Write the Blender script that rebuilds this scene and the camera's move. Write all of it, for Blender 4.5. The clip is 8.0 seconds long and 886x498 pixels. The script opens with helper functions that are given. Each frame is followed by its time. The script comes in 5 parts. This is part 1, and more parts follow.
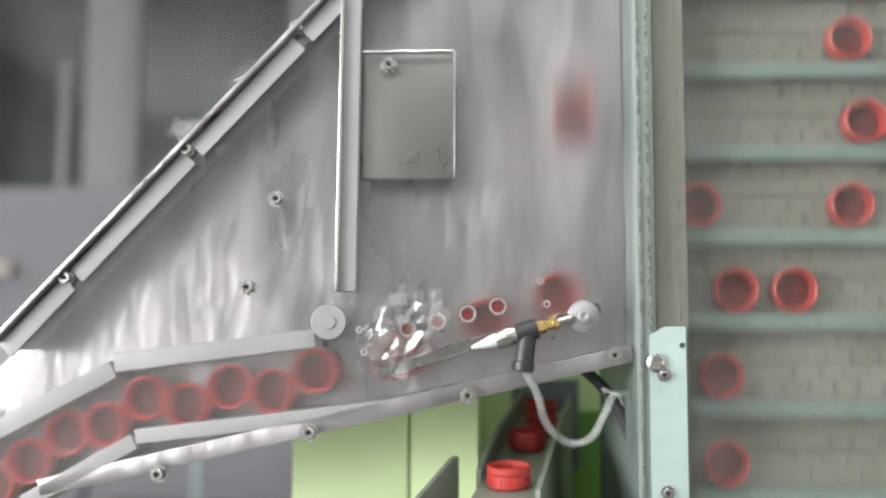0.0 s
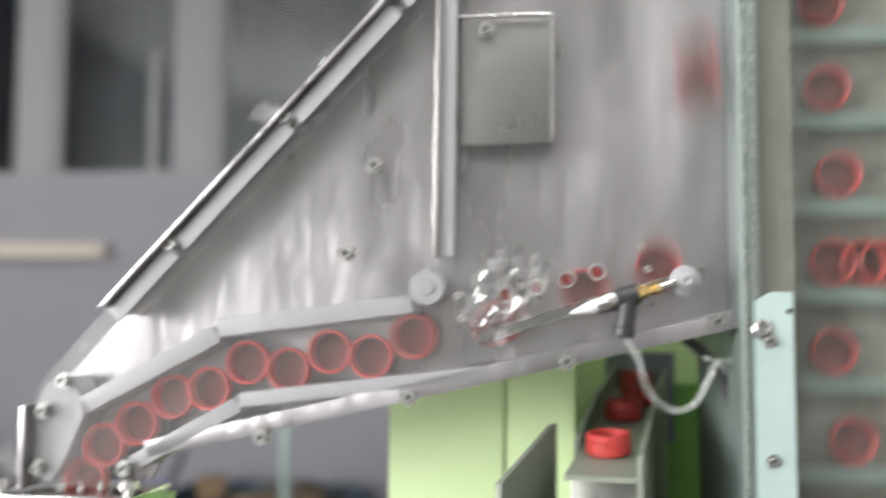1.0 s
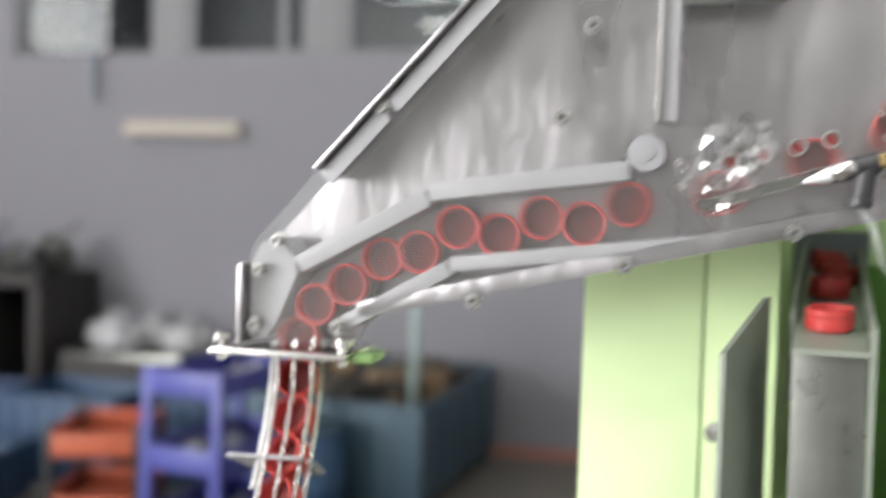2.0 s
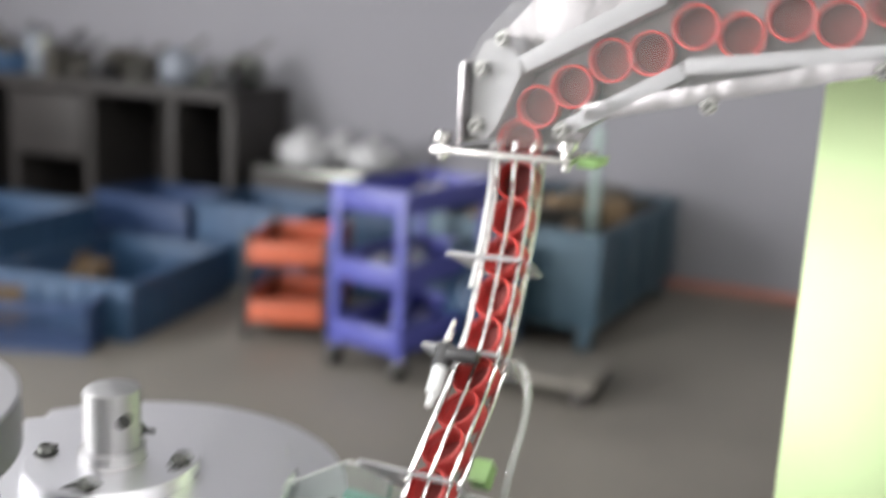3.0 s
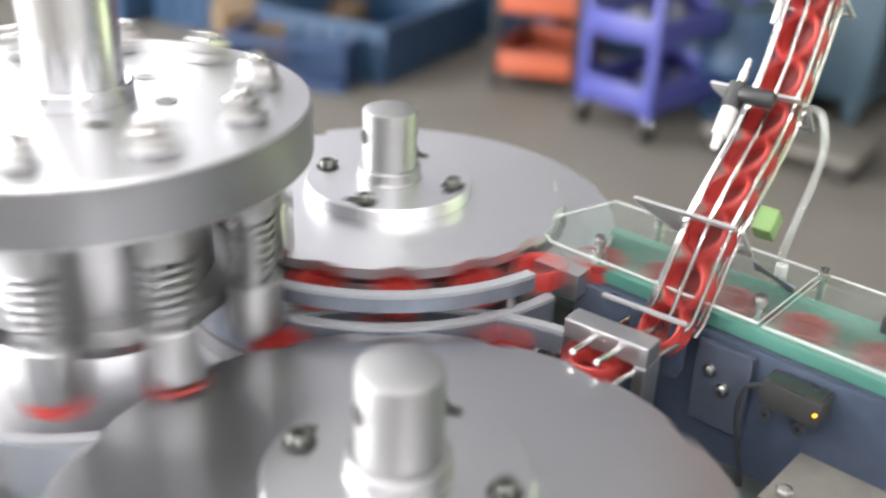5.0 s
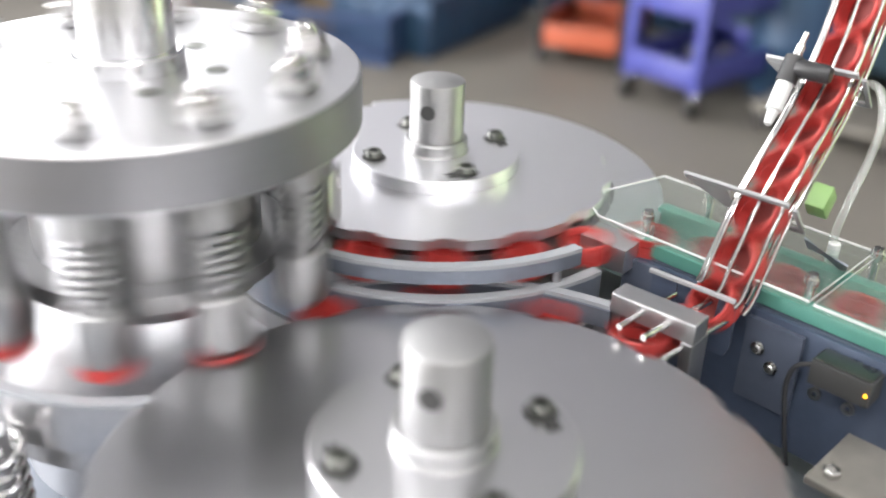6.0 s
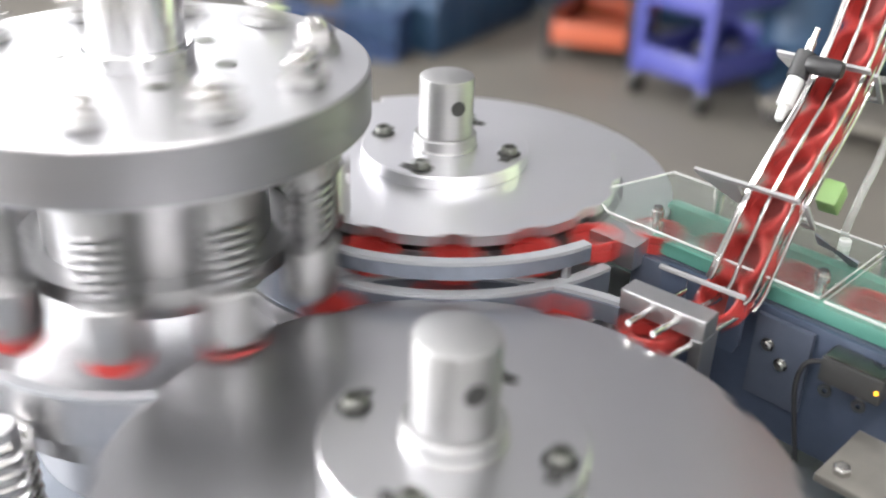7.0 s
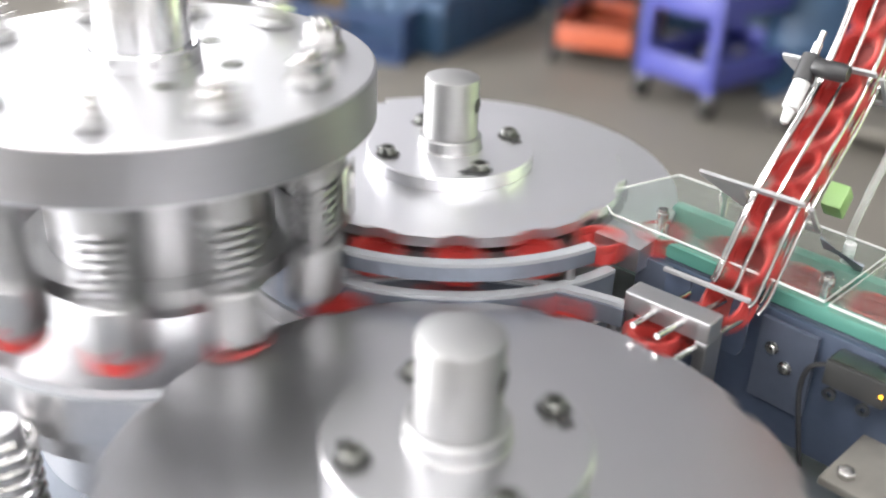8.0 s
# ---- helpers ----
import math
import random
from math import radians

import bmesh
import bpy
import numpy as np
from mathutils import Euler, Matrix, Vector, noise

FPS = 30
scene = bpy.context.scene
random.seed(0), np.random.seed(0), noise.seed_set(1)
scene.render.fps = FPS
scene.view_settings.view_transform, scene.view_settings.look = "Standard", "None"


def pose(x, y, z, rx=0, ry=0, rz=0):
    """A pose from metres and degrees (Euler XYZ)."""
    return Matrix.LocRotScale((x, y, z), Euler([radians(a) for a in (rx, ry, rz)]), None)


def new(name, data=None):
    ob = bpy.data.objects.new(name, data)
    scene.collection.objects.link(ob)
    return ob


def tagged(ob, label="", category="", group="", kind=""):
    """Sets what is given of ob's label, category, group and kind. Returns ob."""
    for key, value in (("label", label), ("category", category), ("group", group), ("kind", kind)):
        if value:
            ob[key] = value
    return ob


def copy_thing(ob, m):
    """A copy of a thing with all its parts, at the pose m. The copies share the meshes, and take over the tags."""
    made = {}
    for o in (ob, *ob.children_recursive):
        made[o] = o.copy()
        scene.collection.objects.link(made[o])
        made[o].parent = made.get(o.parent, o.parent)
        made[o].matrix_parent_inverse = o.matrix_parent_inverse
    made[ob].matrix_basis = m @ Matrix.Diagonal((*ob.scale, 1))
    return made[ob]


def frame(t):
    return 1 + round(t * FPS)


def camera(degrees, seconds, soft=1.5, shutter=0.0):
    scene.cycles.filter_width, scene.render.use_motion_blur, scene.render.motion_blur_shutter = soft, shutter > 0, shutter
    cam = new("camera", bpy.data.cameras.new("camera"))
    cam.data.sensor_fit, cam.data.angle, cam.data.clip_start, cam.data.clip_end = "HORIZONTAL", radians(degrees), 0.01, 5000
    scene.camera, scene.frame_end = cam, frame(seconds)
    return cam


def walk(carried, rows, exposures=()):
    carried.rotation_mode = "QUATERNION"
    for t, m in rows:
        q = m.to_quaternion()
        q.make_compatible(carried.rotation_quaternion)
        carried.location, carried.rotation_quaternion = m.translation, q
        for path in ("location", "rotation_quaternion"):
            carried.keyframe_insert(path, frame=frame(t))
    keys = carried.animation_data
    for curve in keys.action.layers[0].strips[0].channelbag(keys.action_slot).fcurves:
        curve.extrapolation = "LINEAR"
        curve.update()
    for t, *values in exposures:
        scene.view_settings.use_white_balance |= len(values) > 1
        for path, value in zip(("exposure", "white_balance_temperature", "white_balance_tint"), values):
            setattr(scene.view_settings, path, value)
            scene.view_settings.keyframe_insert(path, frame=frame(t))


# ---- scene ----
import itertools

cam = camera(48.06, 8.0, soft=1.9, shutter=0.8)
cam.data.dof.use_dof, cam.data.dof.focus_distance, cam.data.dof.aperture_fstop = True, 0.73, 2.8
# seconds, place in metres, yaw to the left, pitch up, roll in degrees
PATH = [
    (0.0, 0.2217, -0.0551, 1.3632, -15.26, 5.64, 0.22),
    (0.5, 0.2196, -0.0535, 1.3580, -14.48, 5.88, 0.19),
    (1.0, 0.2093, -0.0471, 1.3500, -10.61, 4.60, 0.40),
    (1.2, 0.1988, -0.0433, 1.3469, -8.95, 3.48, 0.61),
    (2.3, 0.1114, -0.0152, 1.3261, -1.91, -4.70, 2.07),
    (2.5, 0.1041, -0.0116, 1.3208, 0.13, -6.64, 2.35),
    (3.0, 0.0905, -0.0042, 1.3075, 5.38, -12.27, 2.68),
    (3.5, 0.0826, -0.0019, 1.3000, 9.65, -17.49, 2.69),
    (4.0, 0.0729, 0.0042, 1.2890, 13.36, -22.20, 2.58),
    (4.5, 0.0658, 0.0064, 1.2842, 16.01, -24.86, 2.49),
    (5.0, 0.0576, 0.0073, 1.2774, 19.10, -26.59, 2.21),
    (6.5, 0.0530, 0.0064, 1.2743, 21.91, -28.30, 1.90),
    (7.0, 0.0521, 0.0068, 1.2735, 22.14, -28.34, 1.87),
    (7.5, 0.0521, 0.0070, 1.2740, 22.24, -28.36, 1.94),
    (8.0, 0.0522, 0.0062, 1.2723, 22.42, -28.17, 2.06),
]


def eye_pose(x, y, z, yaw, pitch, roll):
    return Matrix.Translation((x, y, z)) @ Matrix.Rotation(radians(yaw), 4, "Z") @ Matrix.Rotation(radians(90 + pitch), 4, "X") @ Matrix.Rotation(radians(roll), 4, "Z")


walk(cam, [(t, eye_pose(*p)) for t, *p in PATH], [(0.0, -0.40), (1.2, -0.36), (2.5, -0.26), (3.5, 0.12), (4.5, 0.30), (7.0, 0.26), (8.0, 0.40)])

# the building and the machine share one heading; w runs away from the viewer, v is up from the hopper's pivot
BASE = pose(0.3366, 0.7453, 1.3828, 0, 0, -17.47)
FLOOR_V = -1.3828


def at(u, w, v, rx=0, ry=0, rz=0):
    """A pose in the world from machine coordinates."""
    return BASE @ pose(u, w, v, rx, ry, rz)


# ---- light ----
world = bpy.data.worlds.new("world")
scene.world = world
world.use_nodes = True
sky = world.node_tree.nodes.new("ShaderNodeTexSky")
sky.sky_type, sky.sun_disc, sky.sun_elevation, sky.sun_rotation = "NISHITA", False, radians(40), radians(120)
world.node_tree.links.new(sky.outputs[0], world.node_tree.nodes["Background"].inputs[0])
world.node_tree.nodes["Background"].inputs[1].default_value = 0.1
LAMP_WATTS = {-2.6: 62, -0.7: 20}
LAMP_V = 2.5
WINDOW_WATTS = 120
FRONT_WATTS = 1350
SOUTH_FILL_WATTS = 390


# ---- materials ----
def material(name, color, rough=0.5, metal=0.0, vary=0.15, scale=30.0, bump=0.0, stretch=(1, 1, 1), spec=0.5, fine=6.0, rough_vary=0.1, coat=0.0, islands=0.0, relief=0.002, detail=5):
    m = bpy.data.materials.new(name)
    m.use_nodes = True
    nt = m.node_tree
    b = nt.nodes["Principled BSDF"]
    link = nt.links.new
    tc = nt.nodes.new("ShaderNodeTexCoord")
    mp = nt.nodes.new("ShaderNodeMapping")
    mp.inputs["Scale"].default_value = stretch
    link(tc.outputs["Object"], mp.inputs[0])
    n1, n2 = nt.nodes.new("ShaderNodeTexNoise"), nt.nodes.new("ShaderNodeTexNoise")
    n1.inputs["Scale"].default_value, n2.inputs["Scale"].default_value = scale, scale * fine
    n1.inputs["Detail"].default_value = n2.inputs["Detail"].default_value = detail
    link(mp.outputs[0], n1.inputs["Vector"])
    link(mp.outputs[0], n2.inputs["Vector"])
    mix = nt.nodes.new("ShaderNodeMath")
    mix.operation = "MULTIPLY_ADD"
    mix.inputs[1].default_value = 0.45
    link(n2.outputs["Fac"], mix.inputs[0])
    half = nt.nodes.new("ShaderNodeMath")
    half.operation = "MULTIPLY"
    half.inputs[1].default_value = 0.55
    link(n1.outputs["Fac"], half.inputs[0])
    link(half.outputs[0], mix.inputs[2])
    ramp = nt.nodes.new("ShaderNodeMapRange")
    ramp.inputs["From Min"].default_value, ramp.inputs["From Max"].default_value = 0.3, 0.7
    ramp.inputs["To Min"].default_value, ramp.inputs["To Max"].default_value = 1 - vary, 1 + vary
    link(mix.outputs[0], ramp.inputs["Value"])
    value = ramp.outputs[0]
    if islands:
        info = nt.nodes.new("ShaderNodeObjectInfo")
        r2 = nt.nodes.new("ShaderNodeMapRange")
        r2.inputs["To Min"].default_value, r2.inputs["To Max"].default_value = 1 - islands, 1 + islands
        link(info.outputs["Random"], r2.inputs["Value"])
        mul = nt.nodes.new("ShaderNodeMath")
        mul.operation = "MULTIPLY"
        link(value, mul.inputs[0])
        link(r2.outputs[0], mul.inputs[1])
        value = mul.outputs[0]
    col = nt.nodes.new("ShaderNodeVectorMath")
    col.operation = "SCALE"
    col.inputs[0].default_value = color
    link(value, col.inputs["Scale"])
    link(col.outputs[0], b.inputs["Base Color"])
    r = nt.nodes.new("ShaderNodeMapRange")
    r.inputs["From Min"].default_value, r.inputs["From Max"].default_value = 0.3, 0.7
    r.inputs["To Min"].default_value, r.inputs["To Max"].default_value = max(0.02, rough - rough_vary), min(1, rough + rough_vary)
    link(mix.outputs[0], r.inputs["Value"])
    link(r.outputs[0], b.inputs["Roughness"])
    b.inputs["Metallic"].default_value = metal
    b.inputs["Specular IOR Level"].default_value = spec
    b.inputs["Coat Weight"].default_value = coat
    if bump:
        bp = nt.nodes.new("ShaderNodeBump")
        bp.inputs["Strength"].default_value, bp.inputs["Distance"].default_value = bump, relief
        link(mix.outputs[0], bp.inputs["Height"])
        link(bp.outputs[0], b.inputs["Normal"])
    return m


def clear(name, color, rough=0.05, alpha_ior=1.45, haze=0.0):
    m = material(name, color, rough, vary=0.03, scale=9, rough_vary=0.03)
    b = m.node_tree.nodes["Principled BSDF"]
    b.inputs["Transmission Weight"].default_value = 1.0 - haze
    b.inputs["IOR"].default_value = alpha_ior
    return m


def sheet_clear(name, color, gloss=0.08, haze=0.06, rough=0.06, dents=0.25):
    """A thin clear sheet: light goes straight through, with a little milky haze and gloss."""
    m = bpy.data.materials.new(name)
    m.use_nodes = True
    nt = m.node_tree
    link = nt.links.new
    out = nt.nodes["Material Output"]
    nt.nodes.remove(nt.nodes["Principled BSDF"])
    tr, df, gl = nt.nodes.new("ShaderNodeBsdfTransparent"), nt.nodes.new("ShaderNodeBsdfDiffuse"), nt.nodes.new("ShaderNodeBsdfGlossy")
    tr.inputs[0].default_value = (*color, 1)
    df.inputs[0].default_value = (0.75, 0.77, 0.76, 1)
    gl.inputs["Roughness"].default_value = rough
    tc, n1 = nt.nodes.new("ShaderNodeTexCoord"), nt.nodes.new("ShaderNodeTexNoise")
    n1.inputs["Scale"].default_value, n1.inputs["Detail"].default_value = 14, 6
    link(tc.outputs["Object"], n1.inputs["Vector"])
    rg = nt.nodes.new("ShaderNodeMapRange")
    rg.inputs["From Min"].default_value, rg.inputs["From Max"].default_value = 0.35, 0.75
    rg.inputs["To Min"].default_value, rg.inputs["To Max"].default_value = haze * 0.15, haze * 2.6
    n3, mp, n4 = nt.nodes.new("ShaderNodeTexNoise"), nt.nodes.new("ShaderNodeMapping"), nt.nodes.new("ShaderNodeMath")
    mp.inputs["Scale"].default_value, mp.inputs["Rotation"].default_value = (60, 60, 7), (0, radians(24), 0)
    n3.inputs["Scale"].default_value, n3.inputs["Detail"].default_value = 2.2, 7
    link(tc.outputs["Object"], mp.inputs[0])
    link(mp.outputs[0], n3.inputs["Vector"])
    n4.operation = "MULTIPLY_ADD"
    n4.inputs[1].default_value = 0.35
    half = nt.nodes.new("ShaderNodeMath")
    half.operation = "MULTIPLY"
    half.inputs[1].default_value = 0.65
    link(n1.outputs["Fac"], half.inputs[0])
    link(n3.outputs["Fac"], n4.inputs[0])
    link(half.outputs[0], n4.inputs[2])
    link(n4.outputs[0], rg.inputs["Value"])
    a, b2 = nt.nodes.new("ShaderNodeMixShader"), nt.nodes.new("ShaderNodeMixShader")
    link(rg.outputs[0], a.inputs[0])
    link(tr.outputs[0], a.inputs[1])
    link(df.outputs[0], a.inputs[2])
    fr = nt.nodes.new("ShaderNodeLayerWeight")
    fr.inputs["Blend"].default_value = 0.5
    pw = nt.nodes.new("ShaderNodeMath")
    pw.operation = "POWER"
    pw.inputs[1].default_value = 5.0
    link(fr.outputs["Facing"], pw.inputs[0])
    ad = nt.nodes.new("ShaderNodeMath")
    ad.operation = "MULTIPLY_ADD"
    ad.inputs[1].default_value, ad.inputs[2].default_value = 0.8, gloss
    link(pw.outputs[0], ad.inputs[0])
    bp = nt.nodes.new("ShaderNodeBump")
    bp.inputs["Strength"].default_value, bp.inputs["Distance"].default_value = min(1.0, dents), 0.02 * dents
    n2 = nt.nodes.new("ShaderNodeTexNoise")
    n2.inputs["Scale"].default_value, n2.inputs["Detail"].default_value = 11, 1.5
    link(tc.outputs["Object"], n2.inputs["Vector"])
    link(n2.outputs["Fac"], bp.inputs["Height"])
    link(bp.outputs[0], gl.inputs["Normal"])
    link(ad.outputs[0], b2.inputs[0])
    link(a.outputs[0], b2.inputs[1])
    link(gl.outputs[0], b2.inputs[2])
    link(b2.outputs[0], out.inputs[0])
    return m


def glow(name, color, strength):
    m = bpy.data.materials.new(name)
    m.use_nodes = True
    b = m.node_tree.nodes["Principled BSDF"]
    b.inputs["Base Color"].default_value = (*color, 1)
    b.inputs["Emission Color"].default_value = (*color, 1)
    b.inputs["Emission Strength"].default_value = strength
    return m


# same metal as turned_aluminium, darkened for the near wheel's dimmer reflections
M_ALU_DIM = material("dimmed_turned_aluminium", (0.53, 0.53, 0.55), 0.29, 1.0, 0.012, 24, 0.0, rough_vary=0.012)
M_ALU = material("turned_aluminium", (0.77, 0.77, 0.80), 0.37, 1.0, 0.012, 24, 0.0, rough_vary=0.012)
M_ALU_SIDE = material("brushed_aluminium", (0.72, 0.72, 0.74), 0.25, 1.0, 0.02, 10, 0.0, (1, 1, 30), rough_vary=0.012)
M_SATIN = material("satin_aluminium", (0.39, 0.39, 0.395), 0.46, 1.0, 0.05, 14, 0.03, (1, 1, 6), rough_vary=0.05)
M_RIM_DIM = material("dimmed_brushed_rim", (0.33, 0.33, 0.35), 0.44, 1.0, 0.04, 10, 0.0, (1, 1, 40), rough_vary=0.04)
M_ALU_DULL = material("dull_aluminium", (0.47, 0.47, 0.485), 0.38, 1.0, 0.1, 18, 0.08)
M_STEEL = material("stainless_sheet", (0.315, 0.303, 0.312), 0.36, 1.0, 0.38, 5, 0.7, (1.6, 1, 0.6), rough_vary=0.2, fine=3.0, relief=0.014, detail=3)
M_STEEL_DARK = material("dull_steel_panel", (0.19, 0.195, 0.18), 0.32, 1.0, 0.12, 12, 0.1)
M_BOLT = material("steel_screw", (0.40, 0.40, 0.39), 0.27, 1.0, 0.1, 80, rough_vary=0.08)
M_PROFILE = material("teal_grey_profile", (0.20, 0.245, 0.225), 0.4, 0.4, 0.06, 12, 0.0, (1, 1, 0.2))
M_PLATE = material("turned_plate_top", (0.57, 0.57, 0.59), 0.38, 1.0, 0.012, 24, 0.0, rough_vary=0.012)
M_KNOB = material("grey_knob_plastic", (0.24, 0.24, 0.25), 0.45, 0.2, 0.1, 40, 0.03)
M_CHROME = material("bright_steel", (0.62, 0.61, 0.60), 0.2, 1.0, 0.05, 60, rough_vary=0.06)
M_WHITE_BAR = material("matte_bar", (0.30, 0.30, 0.31), 0.42, 0.0, 0.06, 25, 0.04)
M_LIP = material("pale_grey_rail_lip", (0.27, 0.28, 0.30), 0.45, 0.0, 0.06, 25, 0.03)
M_DARK_INSIDE = material("dark_red_inside", (0.13, 0.020, 0.018), 0.55, 0, 0.1, 60, spec=0.3)
M_BELT2 = material("pale_mint_belt", (0.20, 0.28, 0.25), 0.5, 0, 0.1, 14)
M_RED = material("red_plastic", (0.43, 0.046, 0.042), 0.36, 0.0, 0.08, 60, 0.03, islands=0.1)
M_BRED = M_RED.node_tree.nodes["Principled BSDF"]
M_BRED.inputs["Subsurface Weight"].default_value = 0.12
M_BRED.inputs["Subsurface Radius"].default_value = (0.006, 0.0012, 0.001)
M_SHEET = sheet_clear("clear_cover", (0.97, 0.97, 0.97), 0.05, 0.010, 0.10, 0.42)
M_CLEAR = sheet_clear("clear_acrylic", (0.95, 0.96, 0.94), 0.025, 0.018)
M_TAPE = sheet_clear("crumpled_film", (0.97, 0.97, 0.97), 0.22, 0.02, 0.10, 0.05)
M_HOSE = sheet_clear("clear_hose", (0.95, 0.97, 0.96), 0.10, 0.12, 0.12, 0.1)
M_COVER = sheet_clear("milky_acrylic", (0.92, 0.96, 0.94), 0.06, 0.045)
M_TROUGH = material("grey_green_steel", (0.20, 0.225, 0.185), 0.5, 0.2, 0.15, 12, 0.06)
M_RAIL = material("blue_grey_rail", (0.17, 0.19, 0.235), 0.4, 0.5, 0.15, 16, 0.05)
M_MINT = material("mint_plastic", (0.095, 0.27, 0.225), 0.45, 0, 0.08, 20, 0.05)
M_BLUEGREY = material("blue_grey_anodised", (0.062, 0.08, 0.125), 0.42, 0.2, 0.15, 15, 0.05)
M_BRACKET = material("grey_blue_bracket", (0.085, 0.10, 0.14), 0.42, 0.3, 0.15, 14, 0.05)
M_DUSTY = material("dusty_grey_plate", (0.185, 0.175, 0.158), 0.6, 0.2, 0.25, 9, 0.12)
M_JUNK = material("grimy_scrap", (0.042, 0.038, 0.031), 0.7, 0.1, 0.45, 18, 0.3, islands=0.5)
M_GREYPAINT = material("grey_blue_paint", (0.20, 0.22, 0.26), 0.42, 0.3, 0.12, 12, 0.05)
M_GREEN = material("pale_green_paint", (0.78, 0.96, 0.54), 0.5, 0, 0.03, 3, 0.04)
M_LIME = material("lime_green_plastic", (0.15, 0.26, 0.085), 0.45, 0, 0.08, 20, 0.03)
M_GREEN_D = material("moss_green_paint", (0.20, 0.42, 0.10), 0.5, 0, 0.1, 6, 0.05)
M_TEAL_STEEL = material("pale_teal_coated_steel", (0.36, 0.46, 0.44), 0.45, 0.25, 0.08, 10, 0.06)
M_BELT = material("grey_belt_plastic", (0.160, 0.155, 0.133), 0.6, 0, 0.1, 9, 0.06)
M_CLEAT = material("pale_cleat_plastic", (0.125, 0.175, 0.165), 0.5, 0, 0.06, 20, 0.05)
M_BLACK = material("black_plastic", (0.02, 0.02, 0.022), 0.4, 0, 0.2, 40, 0.03)
M_RUBBER = material("dark_rubber", (0.03, 0.03, 0.03), 0.7, 0, 0.2, 40, 0.05)
M_BRASS = material("brass", (0.72, 0.52, 0.22), 0.25, 1.0, 0.1, 60)
M_NOZZLE = material("white_nozzle_plastic", (0.55, 0.56, 0.56), 0.35, 0, 0.05, 60)
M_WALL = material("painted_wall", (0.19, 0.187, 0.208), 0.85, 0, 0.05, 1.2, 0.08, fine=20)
# for unseen walls, paler than M_WALL so they bounce light onto the machine
M_BOUNCE_WALL = material("pale_bounce_wall", (0.52, 0.52, 0.51), 0.9, 0, 0.05, 1.2, 0.05)
M_FLOOR = material("worn_concrete", (0.142, 0.130, 0.113), 0.6, 0, 0.22, 1.6, 0.15, fine=14)
M_CEIL = material("ceiling_paint", (0.58, 0.58, 0.58), 0.9, 0, 0.05, 2)
# the dimness up at the windows is put into this grey
M_FRAME = material("window_frame_grey", (0.14, 0.143, 0.15), 0.5, 0, 0.05, 20)
M_GLASS = clear("window_glass", (0.8, 0.85, 0.85), 0.02)
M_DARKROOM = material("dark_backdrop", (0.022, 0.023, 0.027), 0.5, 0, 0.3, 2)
M_BLUE_CART = material("blue_enamel", (0.060, 0.066, 0.27), 0.4, 0, 0.12, 12, 0.05)
M_ORANGE = material("orange_enamel", (0.40, 0.09, 0.042), 0.45, 0, 0.12, 12, 0.05)
M_CRATE = material("blue_crate_plastic", (0.024, 0.060, 0.125), 0.5, 0, 0.18, 8, 0.05)
M_CRATE2 = material("deep_blue_basket_plastic", (0.016, 0.038, 0.105), 0.5, 0, 0.18, 8, 0.05)
M_BIN = material("slate_blue_steel", (0.040, 0.075, 0.105), 0.5, 0.2, 0.2, 6, 0.05)
M_DARKWOOD = material("dark_workbench", (0.022, 0.019, 0.018), 0.6, 0, 0.3, 6, 0.1)
M_DUCT = material("beige_duct", (0.40, 0.36, 0.31), 0.7, 0, 0.08, 12)
M_CARD = material("cardboard", (0.17, 0.115, 0.065), 0.8, 0, 0.12, 10, 0.1)
M_BAG = material("white_bag", (0.34, 0.34, 0.35), 0.7, 0, 0.1, 14, 0.2)
M_SKIRT = material("brick_red_skirting", (0.32, 0.13, 0.10), 0.7, 0, 0.2, 8)
M_AMBER = glow("amber_indicator", (1.0, 0.45, 0.02), 4.0)
M_TUBE = glow("lamp_tube", (1.0, 0.98, 0.95), 7.0)


# ---- mesh tools ----
def finish(name, bm, mat, smooth=40):
    me = bpy.data.meshes.new(name)
    bmesh.ops.recalc_face_normals(bm, faces=bm.faces)
    bm.to_mesh(me)
    bm.free()
    me.materials.append(mat)
    if smooth:
        me.polygons.foreach_set("use_smooth", [True] * len(me.polygons))
        me.set_sharp_from_angle(angle=radians(smooth))
    return me


def part(name, bm, mat, parent=None, label="", smooth=40):
    ob = new(name, finish(name, bm, mat, smooth))
    ob.parent = parent
    return tagged(ob, label) if label else ob


def thing(name, m, label, category, group="", kind=""):
    ob = new(name)
    ob.empty_display_size = 0.05
    ob.matrix_world = m
    return tagged(ob, label, category, group, kind)


def box(bm, a, b, bevel=0.0, m=None):
    made = bmesh.ops.create_cube(bm, size=1.0)["verts"]
    lo, hi = Vector([min(x, y) for x, y in zip(a, b)]), Vector([max(x, y) for x, y in zip(a, b)])
    for v in made:
        v.co = Vector([(l + h) / 2 + c * (h - l) for l, h, c in zip(lo, hi, v.co)])
    if bevel:
        edges = list({e for v in made for e in v.link_edges})
        made = bmesh.ops.bevel(bm, geom=edges, offset=bevel, segments=2, affect="EDGES", profile=0.6)["verts"]
    if m is not None:
        bmesh.ops.transform(bm, matrix=m, verts=list({v for v in made if v.is_valid}))
    return bm


